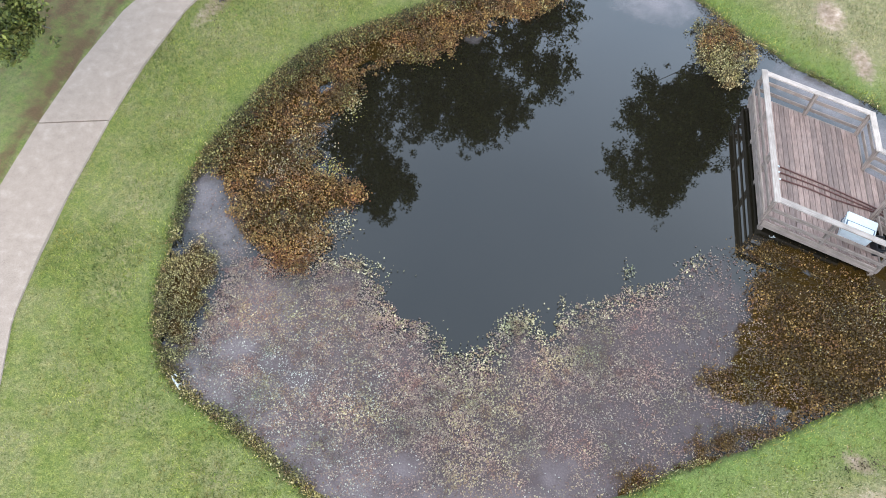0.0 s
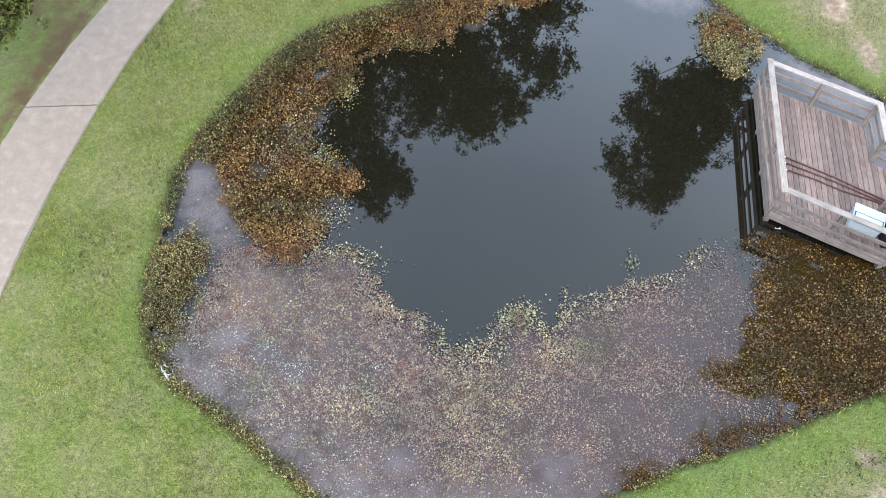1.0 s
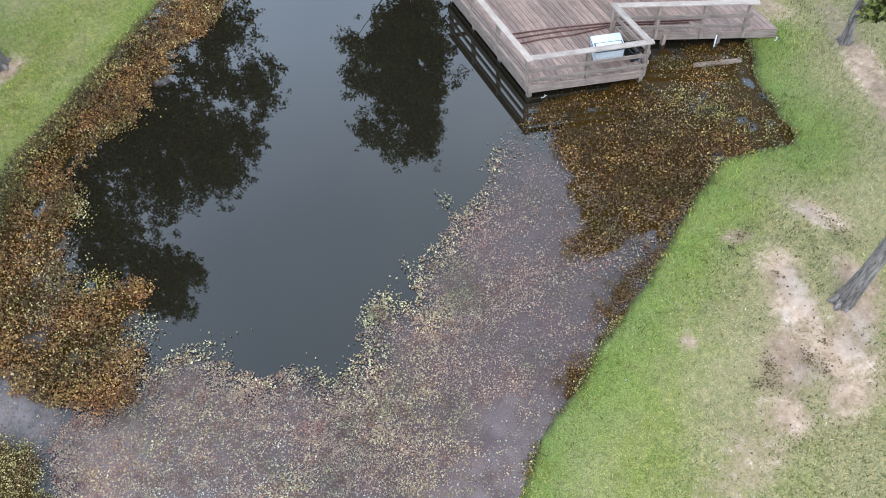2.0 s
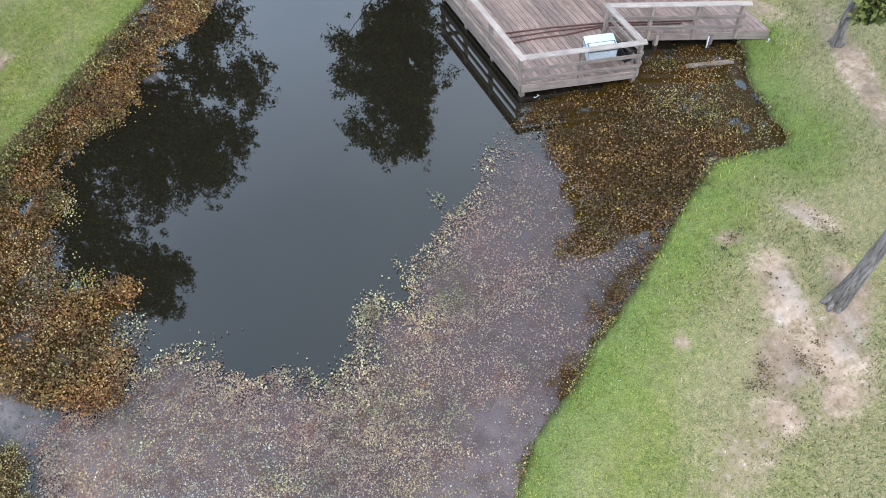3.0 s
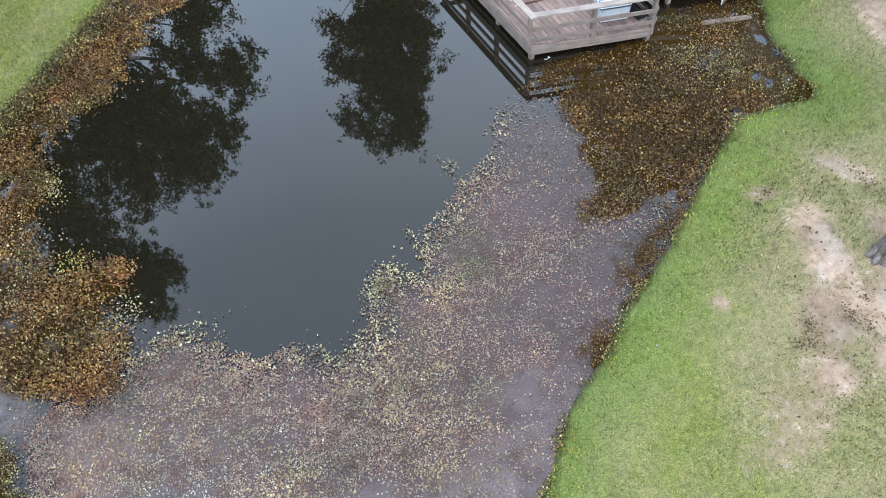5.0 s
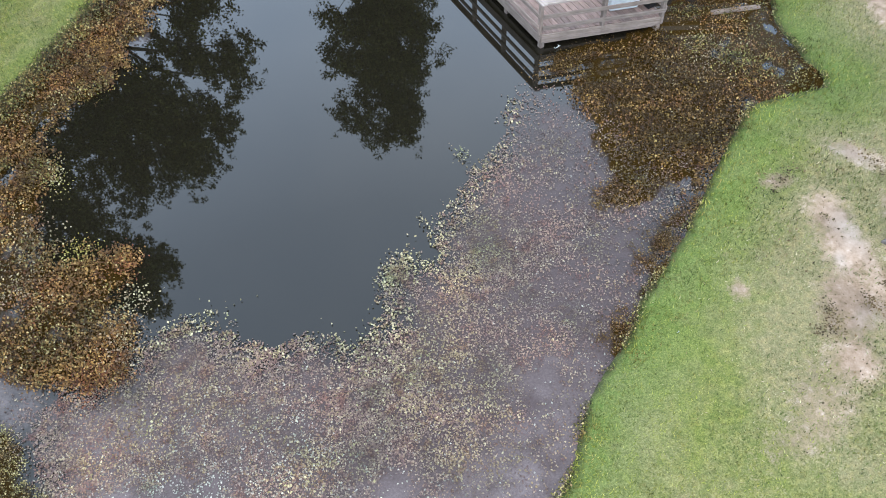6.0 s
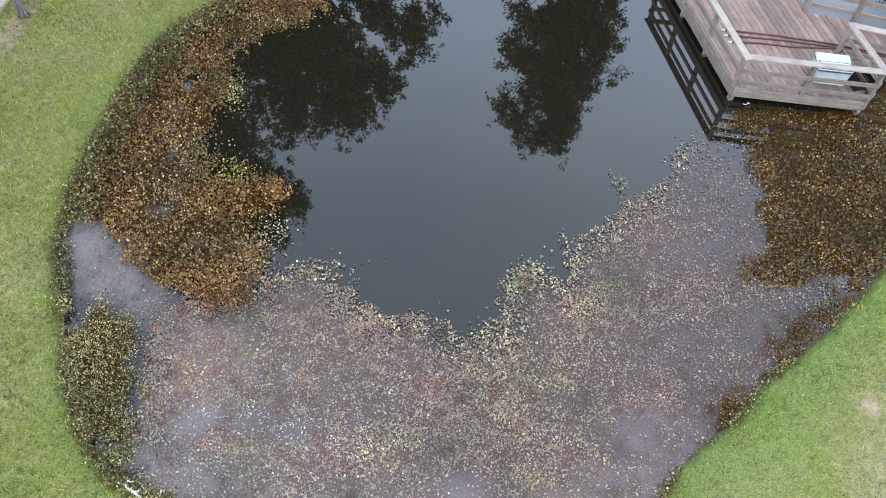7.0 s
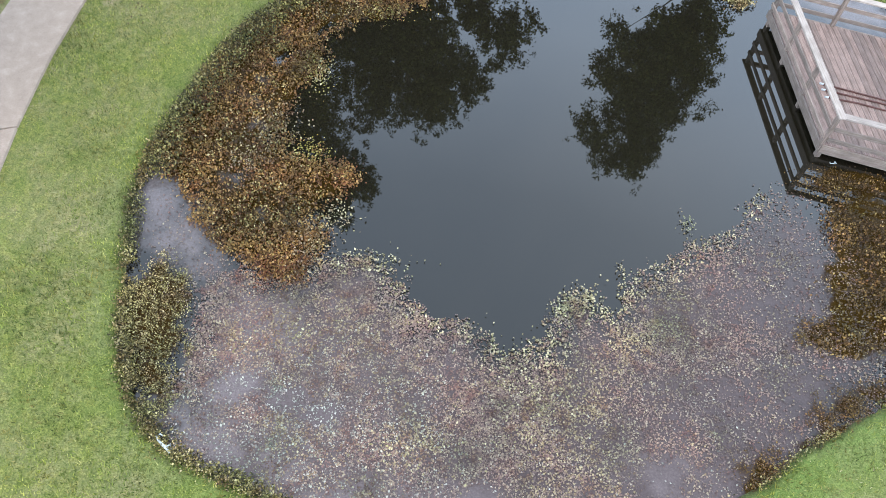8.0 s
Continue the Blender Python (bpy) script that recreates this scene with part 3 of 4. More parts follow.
def build_deck():
    deck = empty("viewing_deck", (0, 0, 0), "weathered timber viewing deck with rails standing in a pond", "deck")
    # floor boards along V, all on one mesh
    n = 20
    step = 1.0 / n
    bm = bmesh.new()
    w = U * (step * 0.92)
    vs = [bm.verts.new(p) for z in (FLOOR - 0.035, FLOOR) for p in (Vector((0, 0, z)), w + Vector((0, 0, z)), w + V + Vector((0, 0, z)), V + Vector((0, 0, z)))]
    for f in ((3, 2, 1, 0), (4, 5, 6, 7), (0, 1, 5, 4), (1, 2, 6, 5), (2, 3, 7, 6), (3, 0, 4, 7)):
        bm.faces.new([vs[k] for k in f])
    first = part("floor_board", bm, DECK_WOOD, deck)
    first.location = A
    for k in range(1, n):
        o = new("floor_board", first.data)
        o.parent, o.location = deck, A + U * (k * step)
    # ramp boards across the ramp
    m = 25
    gap = RAMP / m
    bm = bmesh.new()
    w, v = RUN * gap * 0.92, F0 - C0
    vs = [bm.verts.new(p) for z in (FLOOR - 0.035, FLOOR - 0.004) for p in (Vector((0, 0, z)), w + Vector((0, 0, z)), w + v + Vector((0, 0, z)), v + Vector((0, 0, z)))]
    for f in ((3, 2, 1, 0), (4, 5, 6, 7), (0, 1, 5, 4), (1, 2, 6, 5), (2, 3, 7, 6), (3, 0, 4, 7)):
        bm.faces.new([vs[k] for k in f])
    first = part("ramp_board", bm, DECK_WOOD, deck)
    first.location = C0 + RUN * 0.02
    for k in range(1, m):
        o = new("ramp_board", first.data)
        o.parent, o.location = deck, C0 + RUN * (0.02 + k * gap)
    out_u, out_v = U.normalized() * 0.03, V.normalized() * 0.03
    # rim joists
    rim = FLOOR - 0.11
    for p, q in ((on_deck(0, 0, rim) - out_v, on_deck(1, 0, rim) - out_v), (on_deck(0, -0.01, rim) - out_u, on_deck(0, 1.01, rim) - out_u), (on_deck(0, 1, rim) + out_v, on_deck(1, 1, rim) + out_v), (on_deck(1, 0, rim) + out_u, on_deck(1, 1, rim) + out_u)):
        beam("rim_joist", p, q, 0.045, 0.2, RAIL_WOOD, deck)
    for p, q in ((on_deck(0.02, 0.012, -0.02), on_deck(0.98, 0.012, -0.02)), (on_deck(0.015, 0.02, -0.02), on_deck(0.015, 0.98, -0.02))):
        beam("lower_joist", p + Vector((0, 0, 0.17)), q + Vector((0, 0, 0.17)), 0.04, 0.14, RAIL_WOOD, deck)
    for base in (C0, F0):
        p = Vector((base.x, base.y, FLOOR - 0.14))
        beam("ramp_joist", p, p + RUN * RAMP, 0.045, 0.22, RAIL_WOOD, deck)
    # posts, rails and caps
    def fence(p, q, posts, outward, lift=0.0, ends=(0.0, 0.0)):
        p, q = Vector(p), Vector(q)
        for t in posts:
            x = p.lerp(q, t)
            beam("post", (x.x, x.y, FLOOR - 0.2), (x.x, x.y, CAP - 0.03), 0.09, 0.09, RAIL_WOOD, deck)
        o = outward * 0.06
        for z, h in ((0.87, 0.1), (0.57, 0.1)):
            beam("rail", (p.x + o.x, p.y + o.y, z), (q.x + o.x, q.y + o.y, z), 0.035, h, RAIL_WOOD, deck)
        d = (q - p).normalized()
        a, b = p - d * ends[0], q + d * ends[1]
        beam("cap_rail", (a.x, a.y, CAP + lift), (b.x, b.y, CAP + lift), 0.15, 0.04, CAP_WOOD, deck)

    u, v = U.normalized(), V.normalized()
    fence(on_deck(0, 0, 0), on_deck(0, 1, 0), (0.01, 0.35, 0.68, 0.99), -u, 0.003, (0.1, 0.1))
    fence(on_deck(0, 0, 0), on_deck(1, 0, 0), (0.5, 0.99), -v, 0.0, (-0.02, 0.1))
    fence(on_deck(0, 1, 0), on_deck(1, 1, 0), (0.5, 0.99), v, 0.0, (-0.02, 0.07))
    fence(on_deck(1, 0, 0), C0, (0.97,), u, 0.004, (0.02, 0.07))
    fence(on_deck(1, 1, 0), F0, (0.97,), u, 0.004, (0.02, 0.07))
    side = Vector((-RUN.y, RUN.x, 0))
    fence(C0, C0 + RUN * 3.25, (0.33, 0.66, 0.97), -side, 0.0, (-0.02, 0.08))
    fence(F0, F0 + RUN * 3.25, (0.33, 0.66, 0.97), side, 0.0, (-0.02, 0.08))
    # piles
    for s, t in ((0.02, 0.01), (0.98, 0.01), (0.02, 0.35), (0.02, 0.68), (0.02, 0.99), (0.98, 0.99), (0.98, 0.5)):
        p = on_deck(s, t, 0)
        beam("pile", (p.x, p.y, -0.75), (p.x, p.y, FLOOR - 0.08), 0.11, 0.11, RAIL_WOOD, deck)
    for k in (1.3, 2.6):
        p = C0 + RUN * k
        beam("pile", (p.x, p.y, -0.6), (p.x, p.y, FLOOR - 0.08), 0.1, 0.1, RAIL_WOOD, deck)
    return deck


build_deck()

# ---------------------------------------------------------------- trees
def leaf_cloud(rng, clumps, count, size, sprig=0.12, per=16, gaps=0.5):
    """Small bent leaves in sprigs, which are scattered through the clumps and crowd towards their skins."""
    c = np.array(clumps, float)
    fill = [(*((p[:3] + q[:3]) / 2), 0.8 * min(p[3], q[3])) for i, p in enumerate(c) for q in c[:i] if np.linalg.norm(p[:3] - q[:3]) < 1.15 * (p[3] + q[3])]
    c = np.array([*c, *fill]) if fill else c
    vol = c[:, 3] ** 2.2
    sprigs = count // per
    which = rng.choice(len(c), sprigs, p=vol / vol.sum())
    d = rng.normal(size=(sprigs, 3))
    d /= np.linalg.norm(d, axis=1)[:, None]
    lump = 0.7 * smooth_noise(d * 3.4 + c[which, :3])
    r = c[which, 3] * rng.random(sprigs) ** 0.4 * (0.84 + 0.75 * lump)
    at = c[which, :3] + d * r[:, None]
    # noise hardly changes along y, so gaps run straight back through the crown
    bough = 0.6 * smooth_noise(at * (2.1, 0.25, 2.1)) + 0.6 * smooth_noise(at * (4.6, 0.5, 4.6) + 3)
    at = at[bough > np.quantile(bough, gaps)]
    cell = np.unique(np.floor(at / 0.28), axis=0, return_inverse=True)[1].ravel()
    order = np.argsort(cell, kind="stable")
    first = np.r_[0, np.flatnonzero(np.diff(cell[order])) + 1]
    rank = np.arange(len(at)) - np.repeat(first, np.diff(np.r_[first, len(at)]))
    at = at[order[rank < 3]]
    at = np.repeat(at, per, 0) + rng.normal(0, sprig * 0.6, (len(at) * per, 3)) * (1, 1, 0.7)
    count = len(at)
    n = rng.normal(size=(count, 3)) + (0, 0, 0.8)
    n /= np.linalg.norm(n, axis=1)[:, None]
    a = np.cross(n, rng.normal(size=(count, 3)))
    a /= np.linalg.norm(a, axis=1)[:, None]
    b = np.cross(n, a)
    s = size * rng.uniform(0.6, 1.3, count)[:, None]
    verts = np.stack([at - a * s, at + b * s * 0.5 + n * s * 0.15, at + a * s, at - b * s * 0.5 + n * s * 0.15], 1).reshape(-1, 3)
    faces = np.arange(4 * count).reshape(-1, 4)
    return verts, faces


def tree(name, foot, trunk_r, clumps, leaves, size, label, seed, lean=(0, 0), top=None, sprig=0.13, gaps=0.3):
    rng = np.random.default_rng(seed)
    t = empty(name, foot, label, "tree")
    c = np.array(clumps, float)
    c[:, :3] -= foot
    high = top or c[:, 2].max() * 0.85
    bm = bmesh.new()
    line = [(lean[0] * k / 5 + 0.05 * rng.normal(), lean[1] * k / 5 + 0.05 * rng.normal(), -0.3 + (high + 0.3) * k / 5) for k in range(6)]
    line[0] = (0, 0, -0.3)
    tube_mesh(bm, line, [trunk_r * (1.35 if k == 0 else 1 - 0.15 * k) for k in range(6)], 10)
    for k in range(6):
        a = 2 * math.pi * (k + 0.4 * rng.random()) / 6
        c1, s1, far = math.cos(a), math.sin(a), trunk_r * rng.uniform(1.7, 2.6)
        tube_mesh(bm, [(0.5 * trunk_r * c1, 0.5 * trunk_r * s1, 1.5 * trunk_r), (1.1 * trunk_r * c1, 1.05 * trunk_r * s1, 0.2 * trunk_r), (far * c1, far * s1, -0.12)], [0.45 * trunk_r, 0.36 * trunk_r, 0.1 * trunk_r], 6)
    part("trunk", bm, BARK, t)
    for x, y, z, r in c:
        k = max(0.2, min(0.85, (z - 0.9 * r) / high * 0.75))
        i = int(k * 5)
        a, b = Vector(line[i]), Vector(line[min(i + 1, 5)])
        s = a.lerp(b, k * 5 - i)
        bm = bmesh.new()
        e = Vector((x, y, z))
        mid = s.lerp(e, 0.5) + Vector((0, 0, 0.15 * r))
        tube_mesh(bm, [s, mid, e], [trunk_r * 0.22, trunk_r * 0.08, 0.008], 6)
        part("limb", bm, BARK, t)
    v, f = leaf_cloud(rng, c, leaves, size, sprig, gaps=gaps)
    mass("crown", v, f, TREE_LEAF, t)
    return t


def spread(rng, pairs, y, deep):
    return [(x, y + rng.uniform(-deep, deep), z, r) for x, z, r in pairs]


R = random.Random(4)
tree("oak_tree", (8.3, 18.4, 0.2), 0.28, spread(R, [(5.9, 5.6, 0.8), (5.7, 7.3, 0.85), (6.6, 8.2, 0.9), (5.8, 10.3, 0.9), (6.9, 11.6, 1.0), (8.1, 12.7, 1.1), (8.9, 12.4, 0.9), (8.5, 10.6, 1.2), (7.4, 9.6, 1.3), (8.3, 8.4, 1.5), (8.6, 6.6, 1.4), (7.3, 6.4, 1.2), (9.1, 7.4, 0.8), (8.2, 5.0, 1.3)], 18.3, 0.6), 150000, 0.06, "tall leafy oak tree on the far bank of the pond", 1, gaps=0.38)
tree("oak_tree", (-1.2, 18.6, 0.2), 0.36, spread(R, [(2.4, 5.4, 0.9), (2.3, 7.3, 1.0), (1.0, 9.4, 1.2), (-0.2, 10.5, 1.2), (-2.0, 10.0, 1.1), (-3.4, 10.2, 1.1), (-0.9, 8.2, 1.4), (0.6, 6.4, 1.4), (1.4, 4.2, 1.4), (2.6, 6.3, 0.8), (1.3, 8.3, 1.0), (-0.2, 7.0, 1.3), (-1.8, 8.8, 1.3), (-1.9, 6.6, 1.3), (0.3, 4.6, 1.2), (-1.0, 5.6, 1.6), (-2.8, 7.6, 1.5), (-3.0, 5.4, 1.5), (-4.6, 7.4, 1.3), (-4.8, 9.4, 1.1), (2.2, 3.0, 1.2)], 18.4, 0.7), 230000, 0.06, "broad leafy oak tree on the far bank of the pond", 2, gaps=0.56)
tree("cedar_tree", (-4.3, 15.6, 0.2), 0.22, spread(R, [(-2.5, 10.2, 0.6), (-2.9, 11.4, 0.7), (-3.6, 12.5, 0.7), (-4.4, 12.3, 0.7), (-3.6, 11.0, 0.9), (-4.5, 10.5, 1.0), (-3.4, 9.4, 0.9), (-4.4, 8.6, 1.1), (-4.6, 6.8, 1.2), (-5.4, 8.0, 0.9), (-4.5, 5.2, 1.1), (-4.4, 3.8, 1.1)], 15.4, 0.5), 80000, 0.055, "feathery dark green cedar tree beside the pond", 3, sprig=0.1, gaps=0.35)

tree("young_tree", (-7.8, 13.15, 0.25), 0.085, [(-9.3, 13.6, 3.9, 0.8), (-8.4, 14.2, 4.8, 1.1), (-8.9, 13.6, 5.8, 1.0), (-7.6, 13.9, 5.6, 0.9)], 15000, 0.1, "slender young tree with grey bark beside the footpath", 5)
# The clumps above z 6 lie out of view, added to shade the verge.
tree("oak_tree", (-13.2, 10.6, 0.25), 0.26, [(-11.5, 10.1, 2.3, 0.75), (-12.3, 10.3, 3.1, 1.2), (-11.0, 9.6, 1.7, 0.45), (-12.6, 11.8, 3.8, 1.5), (-13.4, 10.2, 5.2, 1.7), (-11.9, 8.9, 2.0, 0.5), (-11.4, 9.5, 2.05, 0.5), (-10.85, 9.15, 1.85, 0.4), (-11.3, 8.7, 1.9, 0.4), (-10.75, 9.7, 1.75, 0.32), (-13.2, 8.4, 3.4, 1.1), (-11.9, 9.0, 6.8, 1.9), (-12.2, 6.8, 7.2, 1.9), (-12.2, 12.0, 7.2, 1.9), (-13.4, 9.0, 8.2, 2.0)], 130000, 0.065, "low-branched oak tree beyond the footpath", 6)
# Two oaks outside the view, added to shade the ground beyond the path.
tree("oak_tree", (-15.0, 6.2, 0.25), 0.3, [(-14.2, 6.5, 6.0, 1.8), (-15.8, 5.2, 7.0, 2.0), (-14.6, 8.0, 7.4, 1.8), (-16.0, 7.4, 8.6, 2.0), (-14.4, 4.4, 7.8, 1.7), (-12.7, 6.0, 8.6, 2.0), (-12.5, 9.5, 9.2, 2.1), (-12.9, 12.5, 9.2, 2.1)], 60000, 0.16, "unseen tall oak tree added to shade the verge beyond the footpath", 9)
tree("oak_tree", (-13.8, 14.4, 0.25), 0.3, [(-12.6, 13.6, 6.2, 1.8), (-14.6, 14.0, 7.0, 2.0), (-13.0, 15.6, 7.6, 1.9), (-14.0, 12.4, 8.4, 1.9)], 30000, 0.16, "unseen tall oak tree added to shade the verge beyond the footpath", 10)
tree("oak_tree", (8.71, -0.1, 0.2), 0.165, [(10.2, -1.0, 6.4, 1.3), (11.4, 0.2, 6.8, 1.4), (10.6, 1.0, 8.0, 1.4), (9.8, -0.4, 9.0, 1.3), (11.6, -0.8, 8.6, 1.3)], 12000, 0.12, "grey-barked oak tree in worn sandy ground", 7, (0.5, 0.0), 6.5)
tree("small_tree", (13.85, 5.2, 0.22), 0.12, [(13.45, 4.5, 1.75, 0.38), (13.9, 4.6, 2.1, 0.5), (14.4, 4.5, 3.0, 0.8), (14.7, 5.4, 3.7, 0.9), (15.2, 4.4, 3.6, 0.8)], 20000, 0.09, "small two-stemmed tree by the deck ramp", 8)


# ---------------------------------------------------------------- floating plants
def inside(rng, poly, per_m2, rough=0.25, gaps=0.0, seed=0.0):
    lo, hi = poly.min(0) - 0.3, poly.max(0) + 0.3
    n = int(per_m2 * (hi - lo).prod())
    pts = np.repeat(rng.uniform(lo, hi, (n // 6 + 1, 2)), 6, 0)[:n] + rng.normal(0, 0.036, (n, 2)) * rng.choice((0.7, 1.0, 4.0), (n, 1))
    d = signed(pts, poly) + (0.34 if rough > 0.35 else 0.3) * ragged(pts, 1.1, 11.0) + 0.5 * (rough - 0.3) * ragged(pts, 3.0, seed)
    pts = pts[d < np.minimum(rng.normal(-0.06, 0.07, n), 0.12)]
    pts = pts[signed(pts, POND) < 0.02]
    if gaps:
        thick = wobble(pts, 0.9, seed + 5) + 0.5 * wobble(pts, 2.3, seed + 9) + 0.3 * wobble(pts, 6.0, seed + 2)
        pts = pts[thick > rng.uniform(-0.5, 0.4, len(pts)) * max(gaps, 0.8) - 0.1 - 0.55 * max(0.0, 1.2 - gaps)]
    return pts


def flakes(rng, pts, size, low, high, tilt):
    """A small four-cornered leaf at each point."""
    n = len(pts)
    at = np.c_[pts, rng.uniform(low, high, n)]
    up = np.c_[rng.normal(0, tilt, (n, 2)), np.ones(n)]
    up /= np.linalg.norm(up, axis=1)[:, None]
    turn = rng.uniform(0, 2 * np.pi, n)
    a = np.cross(up, np.c_[np.cos(turn), np.sin(turn), 0 * turn])
    a /= np.linalg.norm(a, axis=1)[:, None]
    b = np.cross(up, a)
    s = (size * np.minimum(rng.lognormal(0, 0.28, n), 1.5))[:, None]
    v = np.stack([at - a * s, at + b * s * 0.72, at + a * s, at - b * s * 0.72], 1).reshape(-1, 3)
    return v, np.arange(4 * n).reshape(-1, 4)


def plants(name, label, mat, rng, pts, size, low, high, tilt):
    ob = mass(name, *flakes(rng, pts, size, low, high, tilt), mat)
    return tagged(ob, label, "water plants", kind="stuff")


G = np.random.default_rng(12)
thin = inside(G, MAT, 2900, 0.3, 1.5, 1.0)
for e in ((-3.95, 2.7, 0.4, 0.25, 0), (-3.4, 2.45, 0.4, 0.2, 10), (-4.9, 2.95, 0.45, 0.3, 0), (1.9, 1.2, 0.4, 0.25, 20), (-1.0, 0.9, 0.4, 0.25, 0)):
    thin = thin[G.random(len(thin)) > 1.3 * ellipse(thin, *e) + 0.5 * wobble(thin, 2.0, 31.0) * (ellipse(thin, *e) > 0)]
bank_gap = -signed(thin, POND)
thin = thin[G.random(len(thin)) < np.where(thin[:, 1] < 2.8, np.clip(0.4 + 0.42 * bank_gap, 0, 1), 1) * np.clip(1.0 - 0.24 * (thin[:, 0] - 1.8), 0.3, 1.0) * np.clip(0.5 + 0.4 * (thin[:, 1] - thin[:, 0] * 0.0 - 0.3), 0.45, 1.0)]
straw = wobble(thin, 0.8, 21.0) + 0.5 * wobble(thin, 2.2, 3.0) + 0.35 * G.normal(size=len(thin)) > 0.5 + 0.1 * np.maximum(thin[:, 0] - 1.5, 0)
plants("floating_leaves", "dull pink leaves floating thinly on the pond", MAT_LEAF, G, thin[~straw], 0.0165, 0.006, 0.03, 0.4)
plants("floating_leaves", "straw-coloured leaves floating in clusters on the pond", STRAW_LEAF, G, thin[straw], 0.0175, 0.006, 0.035, 0.4)
rim = inside(G, MAT, 1000, 0.3, 0.0, 1.0)
rd = -signed(rim, MAT)
rim = rim[(rim[:, 1] > 3.0) & (rim[:, 0] < 5.3) & (rim[:, 0] > -3.3) & (G.random(len(rim)) < np.exp(-np.maximum(rd - 0.05, 0) / 0.12) * np.where(rim[:, 0] > 2.0, 0.45, 0.8))]
plants("pale_floating_leaves", "pale green leaves crowding the edge of the floating mat", EDGE_LEAF, G, rim, 0.021, 0.008, 0.05, 0.5)


GREY_LEAF = leaf_material("grey_green_leaf", (0.0, (0.13, 0.13, 0.11)), (0.5, (0.26, 0.26, 0.22)), (1.0, (0.45, 0.45, 0.39)))
pale = inside(G, MAT, 800, 0.3, 1.0, 14.0)
pale = pale[G.random(len(pale)) < np.clip(0.8 - 0.22 * (pale[:, 0] + 3.6), 0.04, 0.8) * np.clip(1.9 - 0.42 * pale[:, 1], 0, 1)]
plants("pale_floating_leaves", "pale grey-green leaves thinly spread over the shallow water", GREY_LEAF, G, pale, 0.0165, 0.006, 0.03, 0.4)


def patch(x, y, a, b, count):
    q = G.normal(size=(count, 2)) * (a, b) + (x, y)
    return q[signed(q, POND) < -0.02]


tufts = np.concatenate([patch(1.06, 4.33, 0.22, 0.2, 260), patch(3.45, 5.97, 0.08, 0.2, 60), patch(1.99, 4.98, 0.04, 0.12, 24), patch(0.07, 2.74, 0.45, 0.5, 500), patch(-3.62, 10.12, 0.14, 0.25, 130), patch(-3.27, 6.24, 0.2, 0.2, 170), patch(-2.62, 5.32, 0.4, 0.12, 220), patch(-3.96, 3.87, 0.5, 0.2, 150), patch(-1.93, 1.75, 0.6, 0.3, 200)])
plants("pale_leaf_tufts", "tufts of pale green leaves standing out of the mat", EDGE_LEAF, G, tufts, 0.021, 0.01, 0.09, 0.6)


def open_water(q):
    hole = np.maximum.reduce([ellipse(q, *e) for e in PINK_SPOTS])
    q = q[G.random(len(q)) > 0.5 * hole]
    hole = np.maximum.reduce([ellipse(q, *e) for e in HOLES])
    return q[(G.random(len(q)) > 1.6 * hole - 0.2 + 0.8 * ragged(q, 1.7, 5.0)) | (hole < 0.02)]


LIGHT_OLIVE = leaf_material("light_olive_leaf", (0.0, (0.03, 0.026, 0.008)), (0.4, (0.12, 0.1, 0.032)), (0.75, (0.31, 0.26, 0.1)), (1.0, (0.54, 0.47, 0.25)))
for poly, dense, seed, gap, kinds, text in ((BROWN_LEFT, 2450, 3.0, 1.05, (BROWN_LEAF, LIGHT_OLIVE, DARK_LEAF), "thick %s water weed along the grassy bank"), (BROWN_RIGHT, 1750, 4.0, 1.25, (DARK_LEAF, BROWN_LEAF, DARK_LEAF), "%s water weed beside the timber deck"), (BROWN_FAR, 2600, 5.0, 0.6, (LIGHT_OLIVE, OLIVE_LEAF, BROWN_LEAF), "%s water weed island near the far bank")):
    q = open_water(inside(G, poly, dense, 0.38, gap, seed))
    field = ragged(q, 0.6, seed + 30) + 0.3 * G.normal(size=len(q))
    for lo, hi, mat, tone in ((-9, 0.3, kinds[0], "golden-brown"), (0.3, 0.5, kinds[1], "olive-brown"), (0.5, 9, kinds[2], "dark brown")):
        plants("water_weed", text % tone, mat, G, q[(field >= lo) & (field < hi)], 0.0225, 0.005, 0.16, 0.9)
for poly, seed, mat in ((OLIVE_LEFT, 6.0, LIGHT_OLIVE), (OLIVE_RIGHT, 7.0, DARK_LEAF), (OLIVE_NEAR, 8.0, DARK_LEAF)):
    plants("bank_weed", "olive-brown weed growing at the water's edge", mat, G, inside(G, poly, 4400, 0.6, 1.25, seed), 0.0145, 0.005, 0.16, 0.8)
q = open_water(inside(G, SHALLOWS, 1450, 0.3, 1.1, 9.0))
q = q[(G.random(len(q)) > 1.2 * ellipse(q, 9.65, 6.5, 0.6, 0.3, -35)) & (G.random(len(q)) < np.clip(1.6 - 0.75 * (q[:, 0] - 9.8), 0.45, 1))]
tint = ragged(q, 0.9, 40.0) + 0.3 * G.normal(size=len(q)) > 0.1
plants("water_weed", "olive weed scattered through dark shallows beside the ramp", OLIVE_LEAF, G, q[tint], 0.0172, 0.005, 0.1, 0.8)
plants("water_weed", "golden-brown weed scattered through dark shallows beside the ramp", BROWN_LEAF, G, q[~tint], 0.0172, 0.005, 0.1, 0.8)
